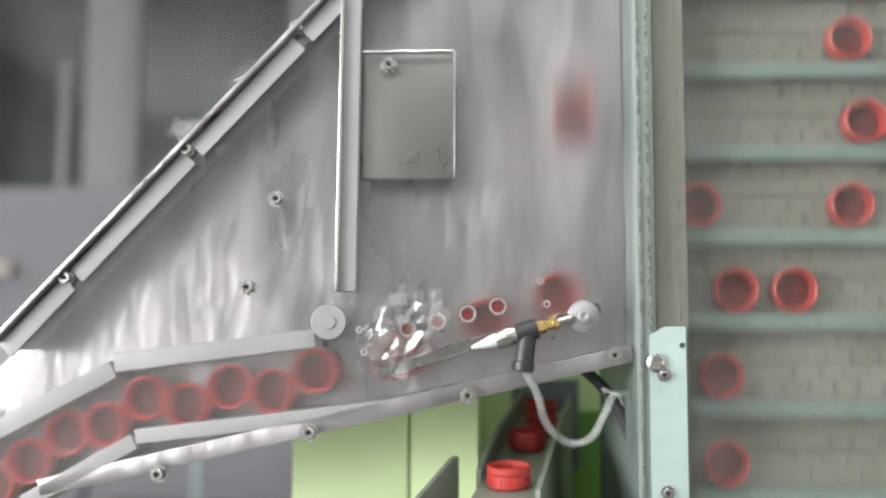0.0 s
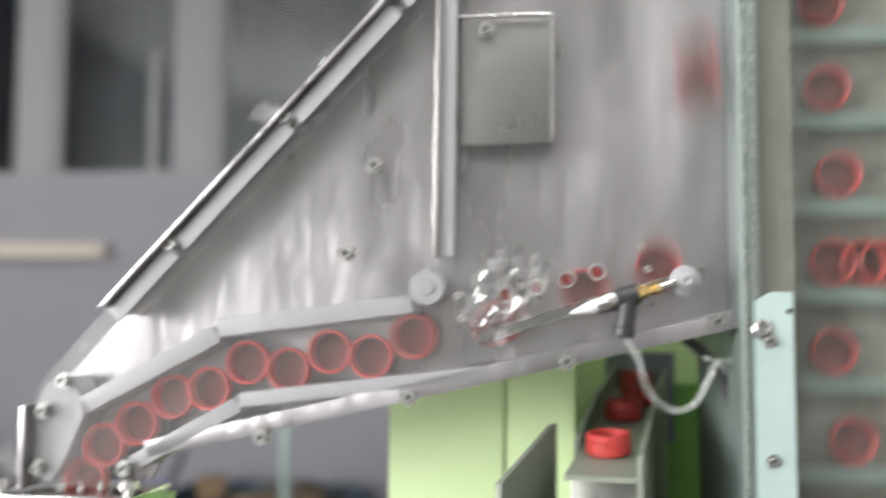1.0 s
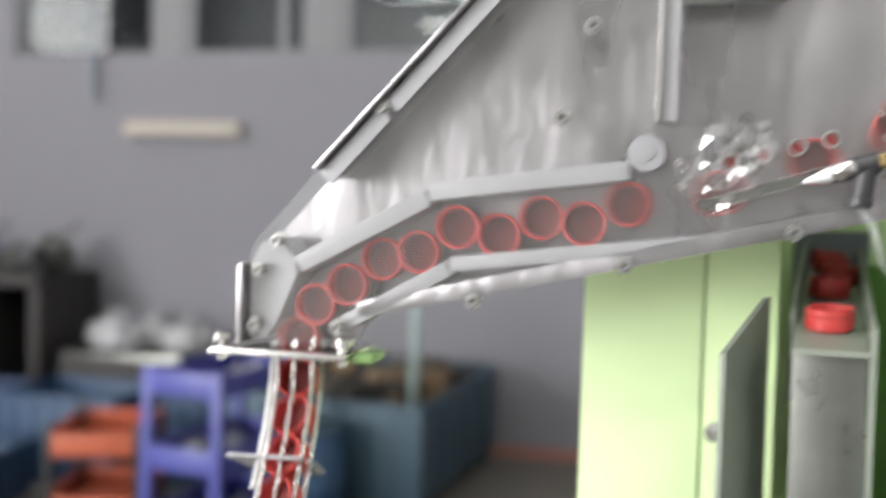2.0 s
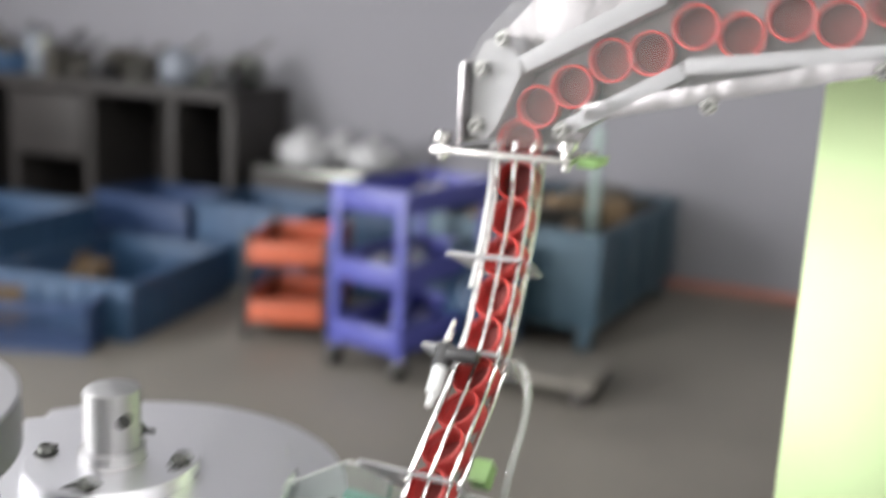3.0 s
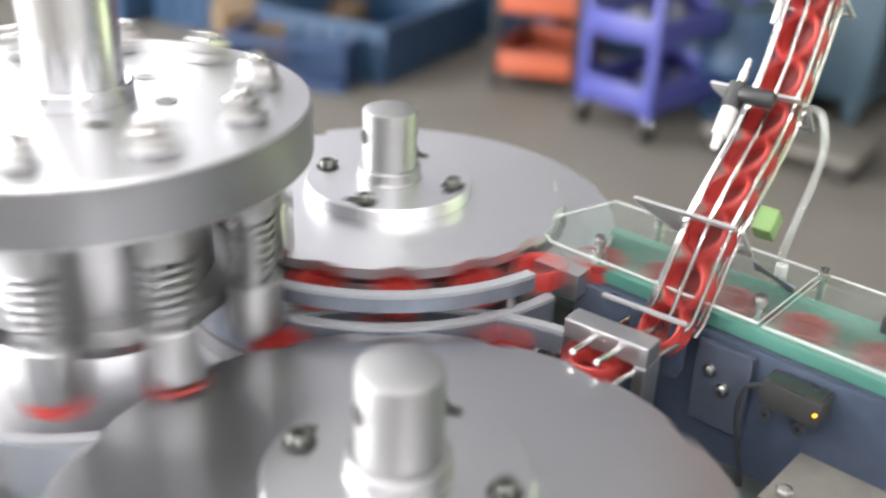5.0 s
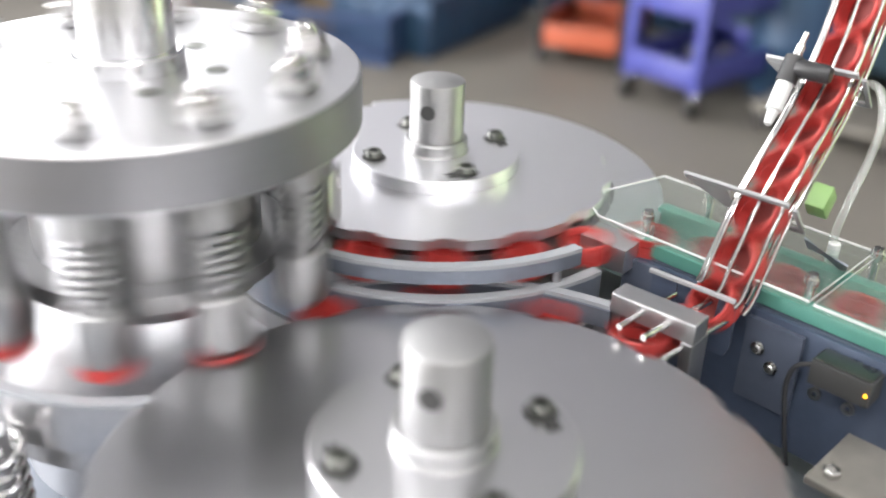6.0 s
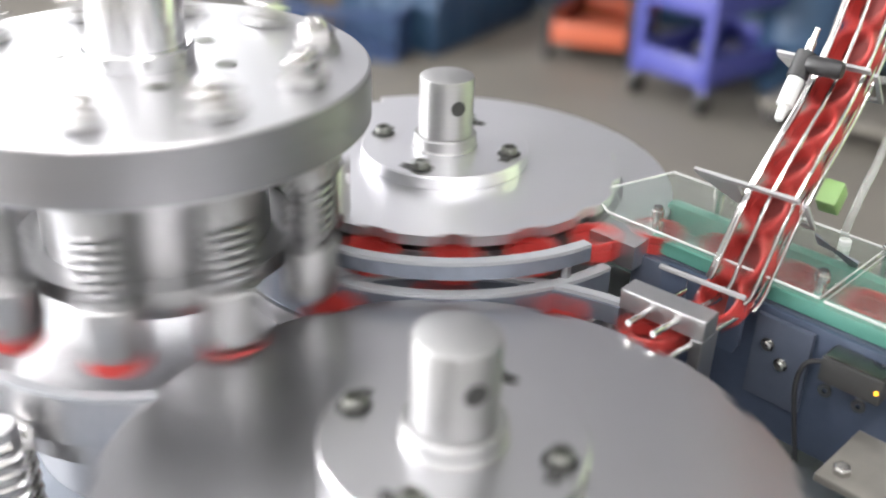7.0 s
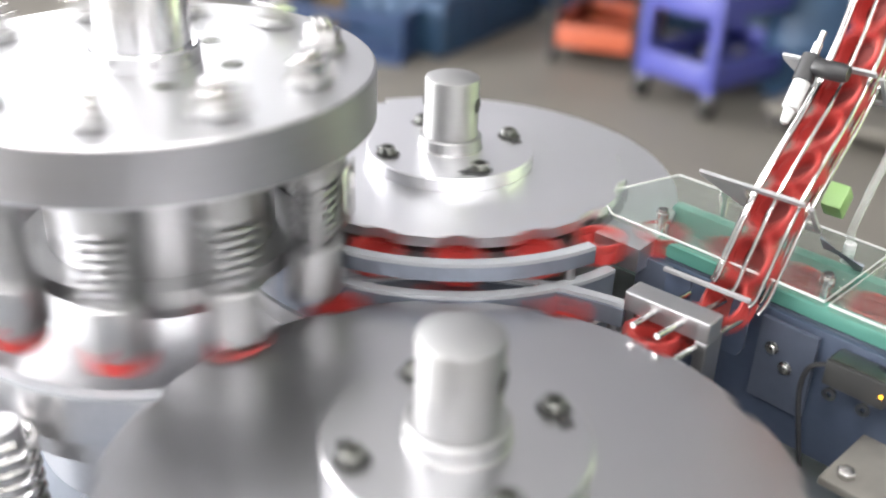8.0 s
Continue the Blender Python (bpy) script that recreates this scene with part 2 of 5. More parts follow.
def lathe(bm, profile, seg=32, m=None):
    """Turns (radius, height) pairs about z; a radius of 0 closes the end."""
    rings = []
    for r, h in profile:
        if r <= 1e-7:
            rings.append([bm.verts.new((0, 0, h))])
        else:
            rings.append([bm.verts.new((r * math.cos(2 * math.pi * k / seg), r * math.sin(2 * math.pi * k / seg), h)) for k in range(seg)])
    for a, b in zip(rings, rings[1:]):
        for k in range(seg):
            j = (k + 1) % seg
            if len(a) == 1 and len(b) == 1:
                continue
            if len(a) == 1:
                bm.faces.new((a[0], b[k], b[j]))
            elif len(b) == 1:
                bm.faces.new((a[k], a[j], b[0]))
            else:
                bm.faces.new((a[k], a[j], b[j], b[k]))
    if m is not None:
        bmesh.ops.transform(bm, matrix=m, verts=[v for ring in rings for v in ring])
    return bm


def cyl(bm, r, h0, h1, seg=24, bevel=0.0, m=None):
    if bevel:
        return lathe(bm, [(0, h0), (r - bevel, h0), (r, h0 + bevel), (r, h1 - bevel), (r - bevel, h1), (0, h1)], seg, m)
    return lathe(bm, [(0, h0), (r, h0), (r, h1), (0, h1)], seg, m)


def prism(bm, outline, h0, h1, m=None):
    """A flat outline of (x, y) pairs raised from h0 to h1."""
    lo = [bm.verts.new((x, y, h0)) for x, y in outline]
    hi = [bm.verts.new((x, y, h1)) for x, y in outline]
    bm.faces.new(lo[::-1])
    bm.faces.new(hi)
    for k in range(len(lo)):
        j = (k + 1) % len(lo)
        bm.faces.new((lo[k], lo[j], hi[j], hi[k]))
    if m is not None:
        bmesh.ops.transform(bm, matrix=m, verts=lo + hi)
    return bm


def tube(bm, points, r, seg=10, closed_ends=True):
    """A round bar along points."""
    pts = [Vector(p) for p in points]
    rings, side = [], None
    for i, p in enumerate(pts):
        d = (pts[min(i + 1, len(pts) - 1)] - pts[max(i - 1, 0)]).normalized()
        if side is None:
            side = d.orthogonal().normalized()
        side = (side - d * side.dot(d)).normalized()
        up = d.cross(side)
        rings.append([bm.verts.new(p + r * (math.cos(2 * math.pi * k / seg) * side + math.sin(2 * math.pi * k / seg) * up)) for k in range(seg)])
    for a, b in zip(rings, rings[1:]):
        for k in range(seg):
            j = (k + 1) % seg
            bm.faces.new((a[k], a[j], b[j], b[k]))
    if closed_ends:
        bm.faces.new(rings[0][::-1])
        bm.faces.new(rings[-1])
    return bm


def spline(points, steps=8):
    """Catmull-Rom through the points."""
    p = [Vector(q) for q in points]
    p = [2 * p[0] - p[1]] + p + [2 * p[-1] - p[-2]]
    out = []
    for a, b, c, d in zip(p, p[1:], p[2:], p[3:]):
        for k in range(steps):
            t = k / steps
            out.append(0.5 * (2 * b + (c - a) * t + (2 * a - 5 * b + 4 * c - d) * t * t + (3 * b - a - 3 * c + d) * t ** 3))
    return out + [p[-2]]


FACE = Matrix.Rotation(radians(90), 4, "X")  # lays an outline of (u, v) upright; heights then run towards the viewer


def bar(u0, v0, u1, v1, width, w0, w1, bevel=0.001):
    """An upright flat bar from (u0, v0) to (u1, v1) between depths w0 and w1."""
    d = Vector((u1 - u0, v1 - v0))
    bm = bmesh.new()
    return box(bm, (0, w0, -width / 2), (d.length, w1, width / 2), bevel, Matrix.Translation((u0, 0, v0)) @ Matrix.Rotation(-math.atan2(d.y, d.x), 4, "Y"))


def bolt_mesh(r=0.0045, h=0.005):
    """A socket-head screw on a washer, its head towards the viewer (-y)."""
    bm = bmesh.new()
    m = Matrix.Rotation(radians(90), 4, "X")
    lathe(bm, [(0, 0), (r * 1.45, 0), (r * 1.45, 0.0012), (r, 0.0012), (r, h - 0.0006), (r - 0.0006, h), (r * 0.55, h), (r * 0.5, h * 0.45), (0, h * 0.45)], 14, m)
    return bm


def add_bolts(parent, places, r=0.0045, h=0.005, name="bolt", turn=None):
    first = None
    for x, y, z in places:
        if first is None:
            first = finish(name, bolt_mesh(r, h), M_BOLT)
            hole = finish("socket", cyl(bmesh.new(), r * 0.4, h * 0.45, h * 0.55, 6, 0, FACE), M_RUBBER)
        ob = new(name, first)
        ob.parent = parent
        ob.matrix_basis = Matrix.Translation((x, y, z)) @ (turn if turn is not None else Matrix.Identity(4))
        new("socket", hole).parent = ob


UPRIGHT = Matrix.Rotation(radians(-90), 4, "X")  # turns a screw's head upwards


# ---- the room ----
U0, U1, W0, W1, TOP = -6.6, 4.2, -7.6, 4.61, 4.1


def setting(name, bm, mat, label, category, smooth=0, parent=None):
    ob = part(name, bm, mat, parent, smooth=smooth)
    ob.matrix_world = BASE
    return tagged(ob, label, category, kind="structure")


def room():
    setting("floor", box(bmesh.new(), (U0, W0, FLOOR_V - 0.15), (U1, W1, FLOOR_V)), M_FLOOR, "worn grey-brown concrete workshop floor", "floor")
    setting("ceiling", box(bmesh.new(), (U0, W0, TOP), (U1, W1, TOP + 0.15)), M_CEIL, "white painted workshop ceiling", "ceiling")
    sill, head = 0.835, 2.45
    wall = bmesh.new()
    box(wall, (U0, W1, FLOOR_V), (U1, W1 + 0.2, sill))
    box(wall, (U0, W1, head), (U1, W1 + 0.2, TOP))
    bays = [(-3.99, -3.03), (-2.84, -2.06), (-1.86, -0.9), (-0.72, 0.2)]
    edges = [U0] + [x for b in bays for x in b] + [U1]
    box(wall, (U0, W1, sill), (edges[1], W1 + 0.2, head))
    box(wall, (edges[-2], W1, sill), (U1, W1 + 0.2, head))
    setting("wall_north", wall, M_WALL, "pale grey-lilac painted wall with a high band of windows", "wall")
    for a, b in zip(edges[2:-2:2], edges[3:-2:2]):
        setting("trim", box(bmesh.new(), (a, W1 + 0.02, sill), (b, W1 + 0.12, head), 0.004), M_FRAME, "upright between two windows, greyed for the dim upper wall", "trim")
    west = bmesh.new()
    lights = [(-6.4, -2.8, -0.75, 1.9, FRONT_WATTS), (-0.6, 1.4, 1.55, 3.75, WINDOW_WATTS), (1.7, 3.9, 1.55, 3.75, WINDOW_WATTS)]
    near = W0
    for a, b, lo, hi, watts in lights:
        box(west, (U0 - 0.2, near, FLOOR_V), (U0, a, TOP))
        box(west, (U0 - 0.2, a, FLOOR_V), (U0, b, lo))
        box(west, (U0 - 0.2, a, hi), (U0, b, TOP))
        near = b
    box(west, (U0 - 0.2, near, FLOOR_V), (U0, W1, TOP))
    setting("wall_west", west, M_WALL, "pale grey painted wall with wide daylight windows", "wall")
    for i, (a, b, lo, hi, watts) in enumerate(lights):
        win = setting("window_%d" % (i + 5), box(bmesh.new(), (U0 - 0.14, a, lo), (U0 - 0.08, b, lo + 0.05), 0.004), M_FRAME, "wide daylight window with a grey frame, out of view", "window")
        bars = 4 if b - a > 3 else 2
        for k in range(1, bars):
            w = a + (b - a) * k / bars
            part("mullion", box(bmesh.new(), (U0 - 0.13, w - 0.03, lo + 0.05), (U0 - 0.09, w + 0.03, hi), 0.004), M_FRAME, win)
        pane = part("pane", box(bmesh.new(), (U0 - 0.080, a, lo), (U0 - 0.074, b, hi)), M_GLASS, win)
        pane.visible_shadow = False
        day = bpy.data.lights.new("daylight", "AREA")
        day.shape, day.size, day.size_y, day.energy, day.color = "RECTANGLE", b - a, hi - lo, watts, (1.0, 0.99, 0.985)
        new("daylight", day).matrix_world = at(U0 - 0.03, (a + b) / 2, (lo + hi) / 2) @ Matrix.Rotation(radians(-90), 4, "Y") @ Matrix.Rotation(radians(90), 4, "Z")
    setting("wall_east", box(bmesh.new(), (U1, W0, FLOOR_V), (U1 + 0.2, W1, TOP)), M_BOUNCE_WALL, "plain pale wall out of view, bouncing light back", "wall")
    # unseen window behind the viewer, next to the corner, added to light the cabinet
    a, b, lo, hi = U0 + 0.15, -4.8, -0.75, 1.9
    south = bmesh.new()
    for q0, q1 in (((U0, FLOOR_V), (U1, lo)), ((U0, hi), (U1, TOP)), ((U0, lo), (a, hi)), ((b, lo), (U1, hi))):
        box(south, (q0[0], W0 - 0.2, q0[1]), (q1[0], W0, q1[1]))
    setting("wall_south", south, M_BOUNCE_WALL, "plain pale light-bouncing wall with an added window, out of view", "wall")
    win = setting("window_8", box(bmesh.new(), (a, W0 - 0.14, lo), (b, W0 - 0.08, lo + 0.05), 0.004), M_FRAME, "wide daylight window with a grey frame, out of view", "window")
    for k in range(1, 3):
        u = a + (b - a) * k / 3
        part("mullion", box(bmesh.new(), (u - 0.03, W0 - 0.13, lo + 0.05), (u + 0.03, W0 - 0.09, hi), 0.004), M_FRAME, win)
    pane = part("pane", box(bmesh.new(), (a, W0 - 0.075, lo), (b, W0 - 0.069, hi)), M_GLASS, win)
    pane.visible_shadow = False
    day = bpy.data.lights.new("daylight", "AREA")
    day.shape, day.size, day.size_y, day.energy, day.color = "RECTANGLE", b - a, hi - lo, SOUTH_FILL_WATTS, (1.0, 0.99, 0.985)
    new("daylight", day).matrix_world = at((a + b) / 2, W0 - 0.03, (lo + hi) / 2) @ Matrix.Rotation(radians(90), 4, "X")
    setting("baseboard", box(bmesh.new(), (U0, W1 - 0.012, FLOOR_V), (U1, W1 - 0.001, FLOOR_V + 0.05)), M_SKIRT, "narrow brick-red painted skirting along the wall", "baseboard")
    for i, (a, b) in enumerate(bays):
        win = setting("window_%d" % (i + 1), box(bmesh.new(), (a, W1 + 0.03, sill), (b, W1 + 0.09, sill + 0.03), 0.004), M_FRAME, "white-framed workshop window onto the dark backdrop", "window")
        rim = bmesh.new()
        for q in ((a, sill + 0.03, a + 0.05, head), (b - 0.05, sill + 0.03, b, head), (a + 0.05, head - 0.05, b - 0.05, head)):
            box(rim, (q[0], W1 + 0.03, q[1]), (q[2], W1 + 0.09, q[3]), 0.004)
        part("window_frame", rim, M_FRAME, win)
        if i % 2 == 1:
            part("mullion", box(bmesh.new(), (b - 0.2, W1 + 0.04, sill + 0.03), (b - 0.15, W1 + 0.08, sill + 0.75), 0.004), M_FRAME, win)
        pane = part("pane", box(bmesh.new(), (a + 0.05, W1 + 0.055, sill + 0.03), (b - 0.05, W1 + 0.061, head - 0.05)), M_GLASS, win)
        pane.visible_shadow = False
    # the hall's dimness is painted: one near-black sheet behind the glass
    setting("backdrop", box(bmesh.new(), (U0, W1 + 1.9, FLOOR_V), (U1, W1 + 2.0, TOP)), M_DARKROOM, "near-black sheet painted as the dim hall beyond the windows", "backdrop")
    # beyond the second bay hangs a lit lamp
    lamp = thing("bay_lamp", at(-1.32, W1 + 0.75, 1.62), "white high-bay lamp glowing in the hall beyond the window", "lamp")
    part("shade", lathe(bmesh.new(), [(0.03, 0.16), (0.05, 0.14), (0.17, 0.0), (0.165, 0.0), (0.045, 0.135)], 24), M_FRAME, lamp)
    part("bulb", lathe(bmesh.new(), [(0, -0.06), (0.06, -0.03), (0.075, 0.02), (0.03, 0.1), (0, 0.1)], 16), M_TUBE, lamp)
    part("cord", cyl(bmesh.new(), 0.006, 0.16, 1.1, 8), M_BLACK, lamp)
    ledge = thing("wall_ledge", at(-2.83, W1, 0.36), "narrow beige cable duct fixed to the wall", "cable duct")
    part("duct", box(bmesh.new(), (-0.37, -0.06, 0), (0.37, 0, 0.07), 0.006), M_DUCT, ledge)
    part("lid", box(bmesh.new(), (-0.372, -0.064, 0.0705), (0.372, -0.002, 0.082), 0.003), M_DUCT, ledge)
    pipe = thing("wall_pipe", at(-3.42, W1, 0.62), "slim grey pipe clipped upright on the wall", "pipe")
    part("pipe", tube(bmesh.new(), [(0, -0.04, -0.05), (0, -0.04, 0.9)], 0.018), M_GREYPAINT, pipe)


def ceiling_lights():
    # added lights, out of view, hung low to brighten the machine
    first = None
    for u, w in itertools.product((-2.6, 0.2, 2.8), (-2.6, -0.7)):
        if first is None:
            first = thing("ceiling_light", at(u, w, LAMP_V), "white added ceiling light, out of view, on two rods with glowing tubes", "ceiling light", "ceiling lights")
            part("tray", box(bmesh.new(), (-0.75, -0.16, -0.06), (0.75, 0.16, 0), 0.004), M_FRAME, first)
            for y in (-0.07, 0.07):
                part("lamp_tube", tube(bmesh.new(), [(-0.7, y, -0.085), (0.7, y, -0.085)], 0.018), M_TUBE, first)
            for x in (-0.6, 0.6):
                part("hanger", tube(bmesh.new(), [(x, 0, 0), (x, 0, TOP - LAMP_V)], 0.006, 8), M_FRAME, first)
        else:
            copy_thing(first, at(u, w, LAMP_V))
        light = bpy.data.lights.new("ceiling_lamp", "AREA")
        light.shape, light.size, light.size_y, light.energy, light.color = "RECTANGLE", 1.45, 0.3, LAMP_WATTS[w], (1.0, 0.985, 0.97)
        new("ceiling_lamp", light).matrix_world = at(u, w, LAMP_V - 0.12)


# ---- things at the back of the room ----
def tool_cart():
    cart = thing("tool_cart", at(-1.87, 2.50, FLOOR_V, 0, 0, -10), "blue enamelled three-tier tool cart with tools on its shelves", "cart")
    for x, y in itertools.product((0.02, 0.33), (0.02, 0.6)):
        part("post", box(bmesh.new(), (x - 0.02, y - 0.02, 0.09), (x + 0.02, y + 0.02, 0.735), 0.004), M_BLUE_CART, cart)
        wheel = part("castor", cyl(bmesh.new(), 0.045, -0.014, 0.014, 20, 0.004, Matrix.Translation((x, y, 0.045)) @ Matrix.Rotation(radians(90), 4, "Y")), M_RUBBER, cart)
        part("fork", box(bmesh.new(), (x - 0.02, y - 0.015, 0.055), (x + 0.02, y + 0.015, 0.09), 0.002), M_CHROME, wheel)
    for z in (0.11, 0.36, 0.64):
        tray = part("tray", box(bmesh.new(), (0.012, 0.012, z), (0.338, 0.608, z + 0.012), 0.002), M_BLUE_CART, cart)
        for a, b in (((0.04, 0.0, z), (0.31, 0.012, z + 0.09)), ((0.04, 0.608, z), (0.31, 0.62, z + 0.09)), ((0.0, 0.04, z), (0.012, 0.58, z + 0.09)), ((0.338, 0.04, z), (0.35, 0.58, z + 0.09))):
            part("lip", box(bmesh.new(), a, b, 0.003), M_BLUE_CART, tray)
    part("handle", tube(bmesh.new(), spline([(0.03, 0.62, 0.70), (0.03, 0.72, 0.81), (0.06, 0.76, 0.85), (0.29, 0.76, 0.85), (0.32, 0.72, 0.81), (0.32, 0.62, 0.70)], 5), 0.013), M_BLACK, cart)
    rnd = random.Random(4)
    for z, n in ((0.122, 6), (0.372, 6), (0.652, 4)):
        for _ in range(n):
            x, y, s = rnd.uniform(0.08, 0.26), rnd.uniform(0.08, 0.5), rnd.uniform(0.02, 0.05)
            tool = thing("machine_part", cart.matrix_world @ pose(x, y, z, 0, 0, rnd.uniform(0, 90)), "small greasy machine part lying on a cart shelf", "machine part", "parts on the cart")
            part("body", box(bmesh.new(), (-s, -s * 0.7, 0), (s, s * 0.7, s * 0.9), 0.004), rnd.choice((M_ALU_DULL, M_GREYPAINT, M_BAG, M_CARD)), tool)
            part("stud", cyl(bmesh.new(), s * 0.4, s * 0.9, s * 1.4, 12, 0.002), M_ALU_DULL, tool)


def orange_cart():
    cart = thing("shelf_trolley", at(-2.36, 2.62, FLOOR_V, 0, 0, 18), "black-framed trolley with orange enamelled shelves", "cart")
    for x, y in itertools.product((0.015, 0.36), (0.015, 0.5)):
        part("post", box(bmesh.new(), (x - 0.014, y - 0.014, 0.07), (x + 0.014, y + 0.014, 0.46), 0.003), M_BLACK, cart)
        part("castor", cyl(bmesh.new(), 0.035, -0.012, 0.012, 18, 0.003, Matrix.Translation((x, y, 0.035)) @ Matrix.Rotation(radians(90), 4, "Y")), M_RUBBER, cart)
    for z in (0.075, 0.33):
        tray = part("shelf", box(bmesh.new(), (0.01, 0.01, z), (0.365, 0.505, z + 0.012), 0.002), M_ORANGE, cart)
        for a, b in (((0.03, 0.0, z), (0.345, 0.01, z + 0.09)), ((0.03, 0.505, z), (0.345, 0.515, z + 0.09)), ((0.0, 0.03, z), (0.01, 0.485, z + 0.09)), ((0.365, 0.03, z), (0.375, 0.485, z + 0.09))):
            part("lip", box(bmesh.new(), a, b, 0.003), M_ORANGE, tray)


def crate(name, m, size, mat, label, group, ribs=True, lattice=False):
    lx, ly, h = size
    ob = thing(name, m, label, "crate", group)
    t = 0.012
    part("base", box(bmesh.new(), (t, t, 0), (lx - t, ly - t, 0.015)), mat, ob)
    for a, b in (((0, 0, 0), (lx, t, h)), ((0, ly - t, 0), (lx, ly, h)), ((0, t, 0), (t, ly - t, h)), ((lx - t, t, 0), (lx, ly - t, h))):
        if lattice:
            along_x = b[0] - a[0] > b[1] - a[1]
            n = 9
            side = part("side", box(bmesh.new(), a, (b[0], b[1], 0.0198)), mat, ob)
            for k in range(n):
                f0 = k / n
                if along_x:
                    x0 = a[0] + (b[0] - a[0]) * f0
                    part("slat", box(bmesh.new(), (x0, a[1], 0.02), (x0 + 0.02, b[1], h - 0.03)), mat, side)
                else:
                    y0 = a[1] + (b[1] - a[1]) * f0
                    part("slat", box(bmesh.new(), (a[0], y0, 0.02), (b[0], y0 + 0.02, h - 0.03)), mat, side)
        else:
            part("side", box(bmesh.new(), a, b, 0.003), mat, ob)
    rim = bmesh.new()
    for a, b in (((-0.015, -0.015), (lx + 0.015, t)), ((-0.015, ly - t), (lx + 0.015, ly + 0.015)), ((-0.015, t), (t, ly - t)), ((lx - t, t), (lx + 0.015, ly - t))):
        box(rim, (*a, h - 0.028), (*b, h + 0.002), 0.004)
    part("rim", rim, mat, ob)
    if ribs:
        for k in range(1, 6):
            part("rib", box(bmesh.new(), (lx * k / 6 - 0.008, -0.010, 0.02), (lx * k / 6 + 0.008, 0.0, h - 0.03)), mat, ob)
            part("rib", box(bmesh.new(), (lx, ly * k / 6 - 0.008, 0.02), (lx + 0.010, ly * k / 6 + 0.008, h - 0.03)), mat, ob)
    return ob


def crates():
    g = "crates on the floor"
    crate("plastic_crate", at(-3.34, 2.22, FLOOR_V, 0, 0, 8), (0.66, 0.86, 0.25), M_CRATE, "blue plastic crate standing open on the floor", g)
    crate("plastic_basket", at(-3.22, 1.92, FLOOR_V, 0, 0, 22), (0.52, 0.30, 0.20), M_CRATE2, "deep blue lattice basket on the floor", g, False, True)
    crate("plastic_crate", at(-4.25, 2.35, FLOOR_V, 0, 0, 4), (0.72, 0.72, 0.38), M_CRATE, "blue plastic crate heaped near the bench", g)
    crate("plastic_crate", at(-3.75, 3.3, FLOOR_V, 0, 0, -3), (0.6, 0.45, 0.40), M_CRATE2, "dark blue crate below the bench", g)
    crate("plastic_crate", at(-3.10, 3.3, FLOOR_V, 0, 0, 2), (0.62, 0.5, 0.42), M_CRATE, "blue crate beside the bench", g)
    crate("plastic_crate", at(-2.40, 3.45, FLOOR_V, 0, 0, 0), (0.6, 0.45, 0.42), M_CRATE, "blue crate behind the trolleys", g)
    crate("plastic_crate", at(-5.0, 2.2, FLOOR_V, 0, 0, 0), (0.7, 0.6, 0.32), M_CRATE, "blue crate by the bench end", g)
    rnd = random.Random(9)
    for k in range(16):
        lump = thing("carton_scrap", at(-3.56 + rnd.uniform(-0.12, 0.22), 2.5 + rnd.uniform(-0.3, 0.4), FLOOR_V + 0.0, 0, 0, rnd.uniform(0, 180)), "crumpled brown cardboard scrap between crates", "cardboard", "cardboard scraps")
        s = rnd.uniform(0.06, 0.13)
        bm = bmesh.new()
        box(bm, (-s, -s * 0.8, 0), (s, s * 0.8, s * rnd.uniform(1.2, 2.6)), 0.006)
        for v in bm.verts:
            v.co += 0.18 * s * noise.noise_vector(v.co * 14 + Vector((k, 0, 0)))
            v.co.z = max(v.co.z, 0)
        part("carton", bm, M_CARD, lump)


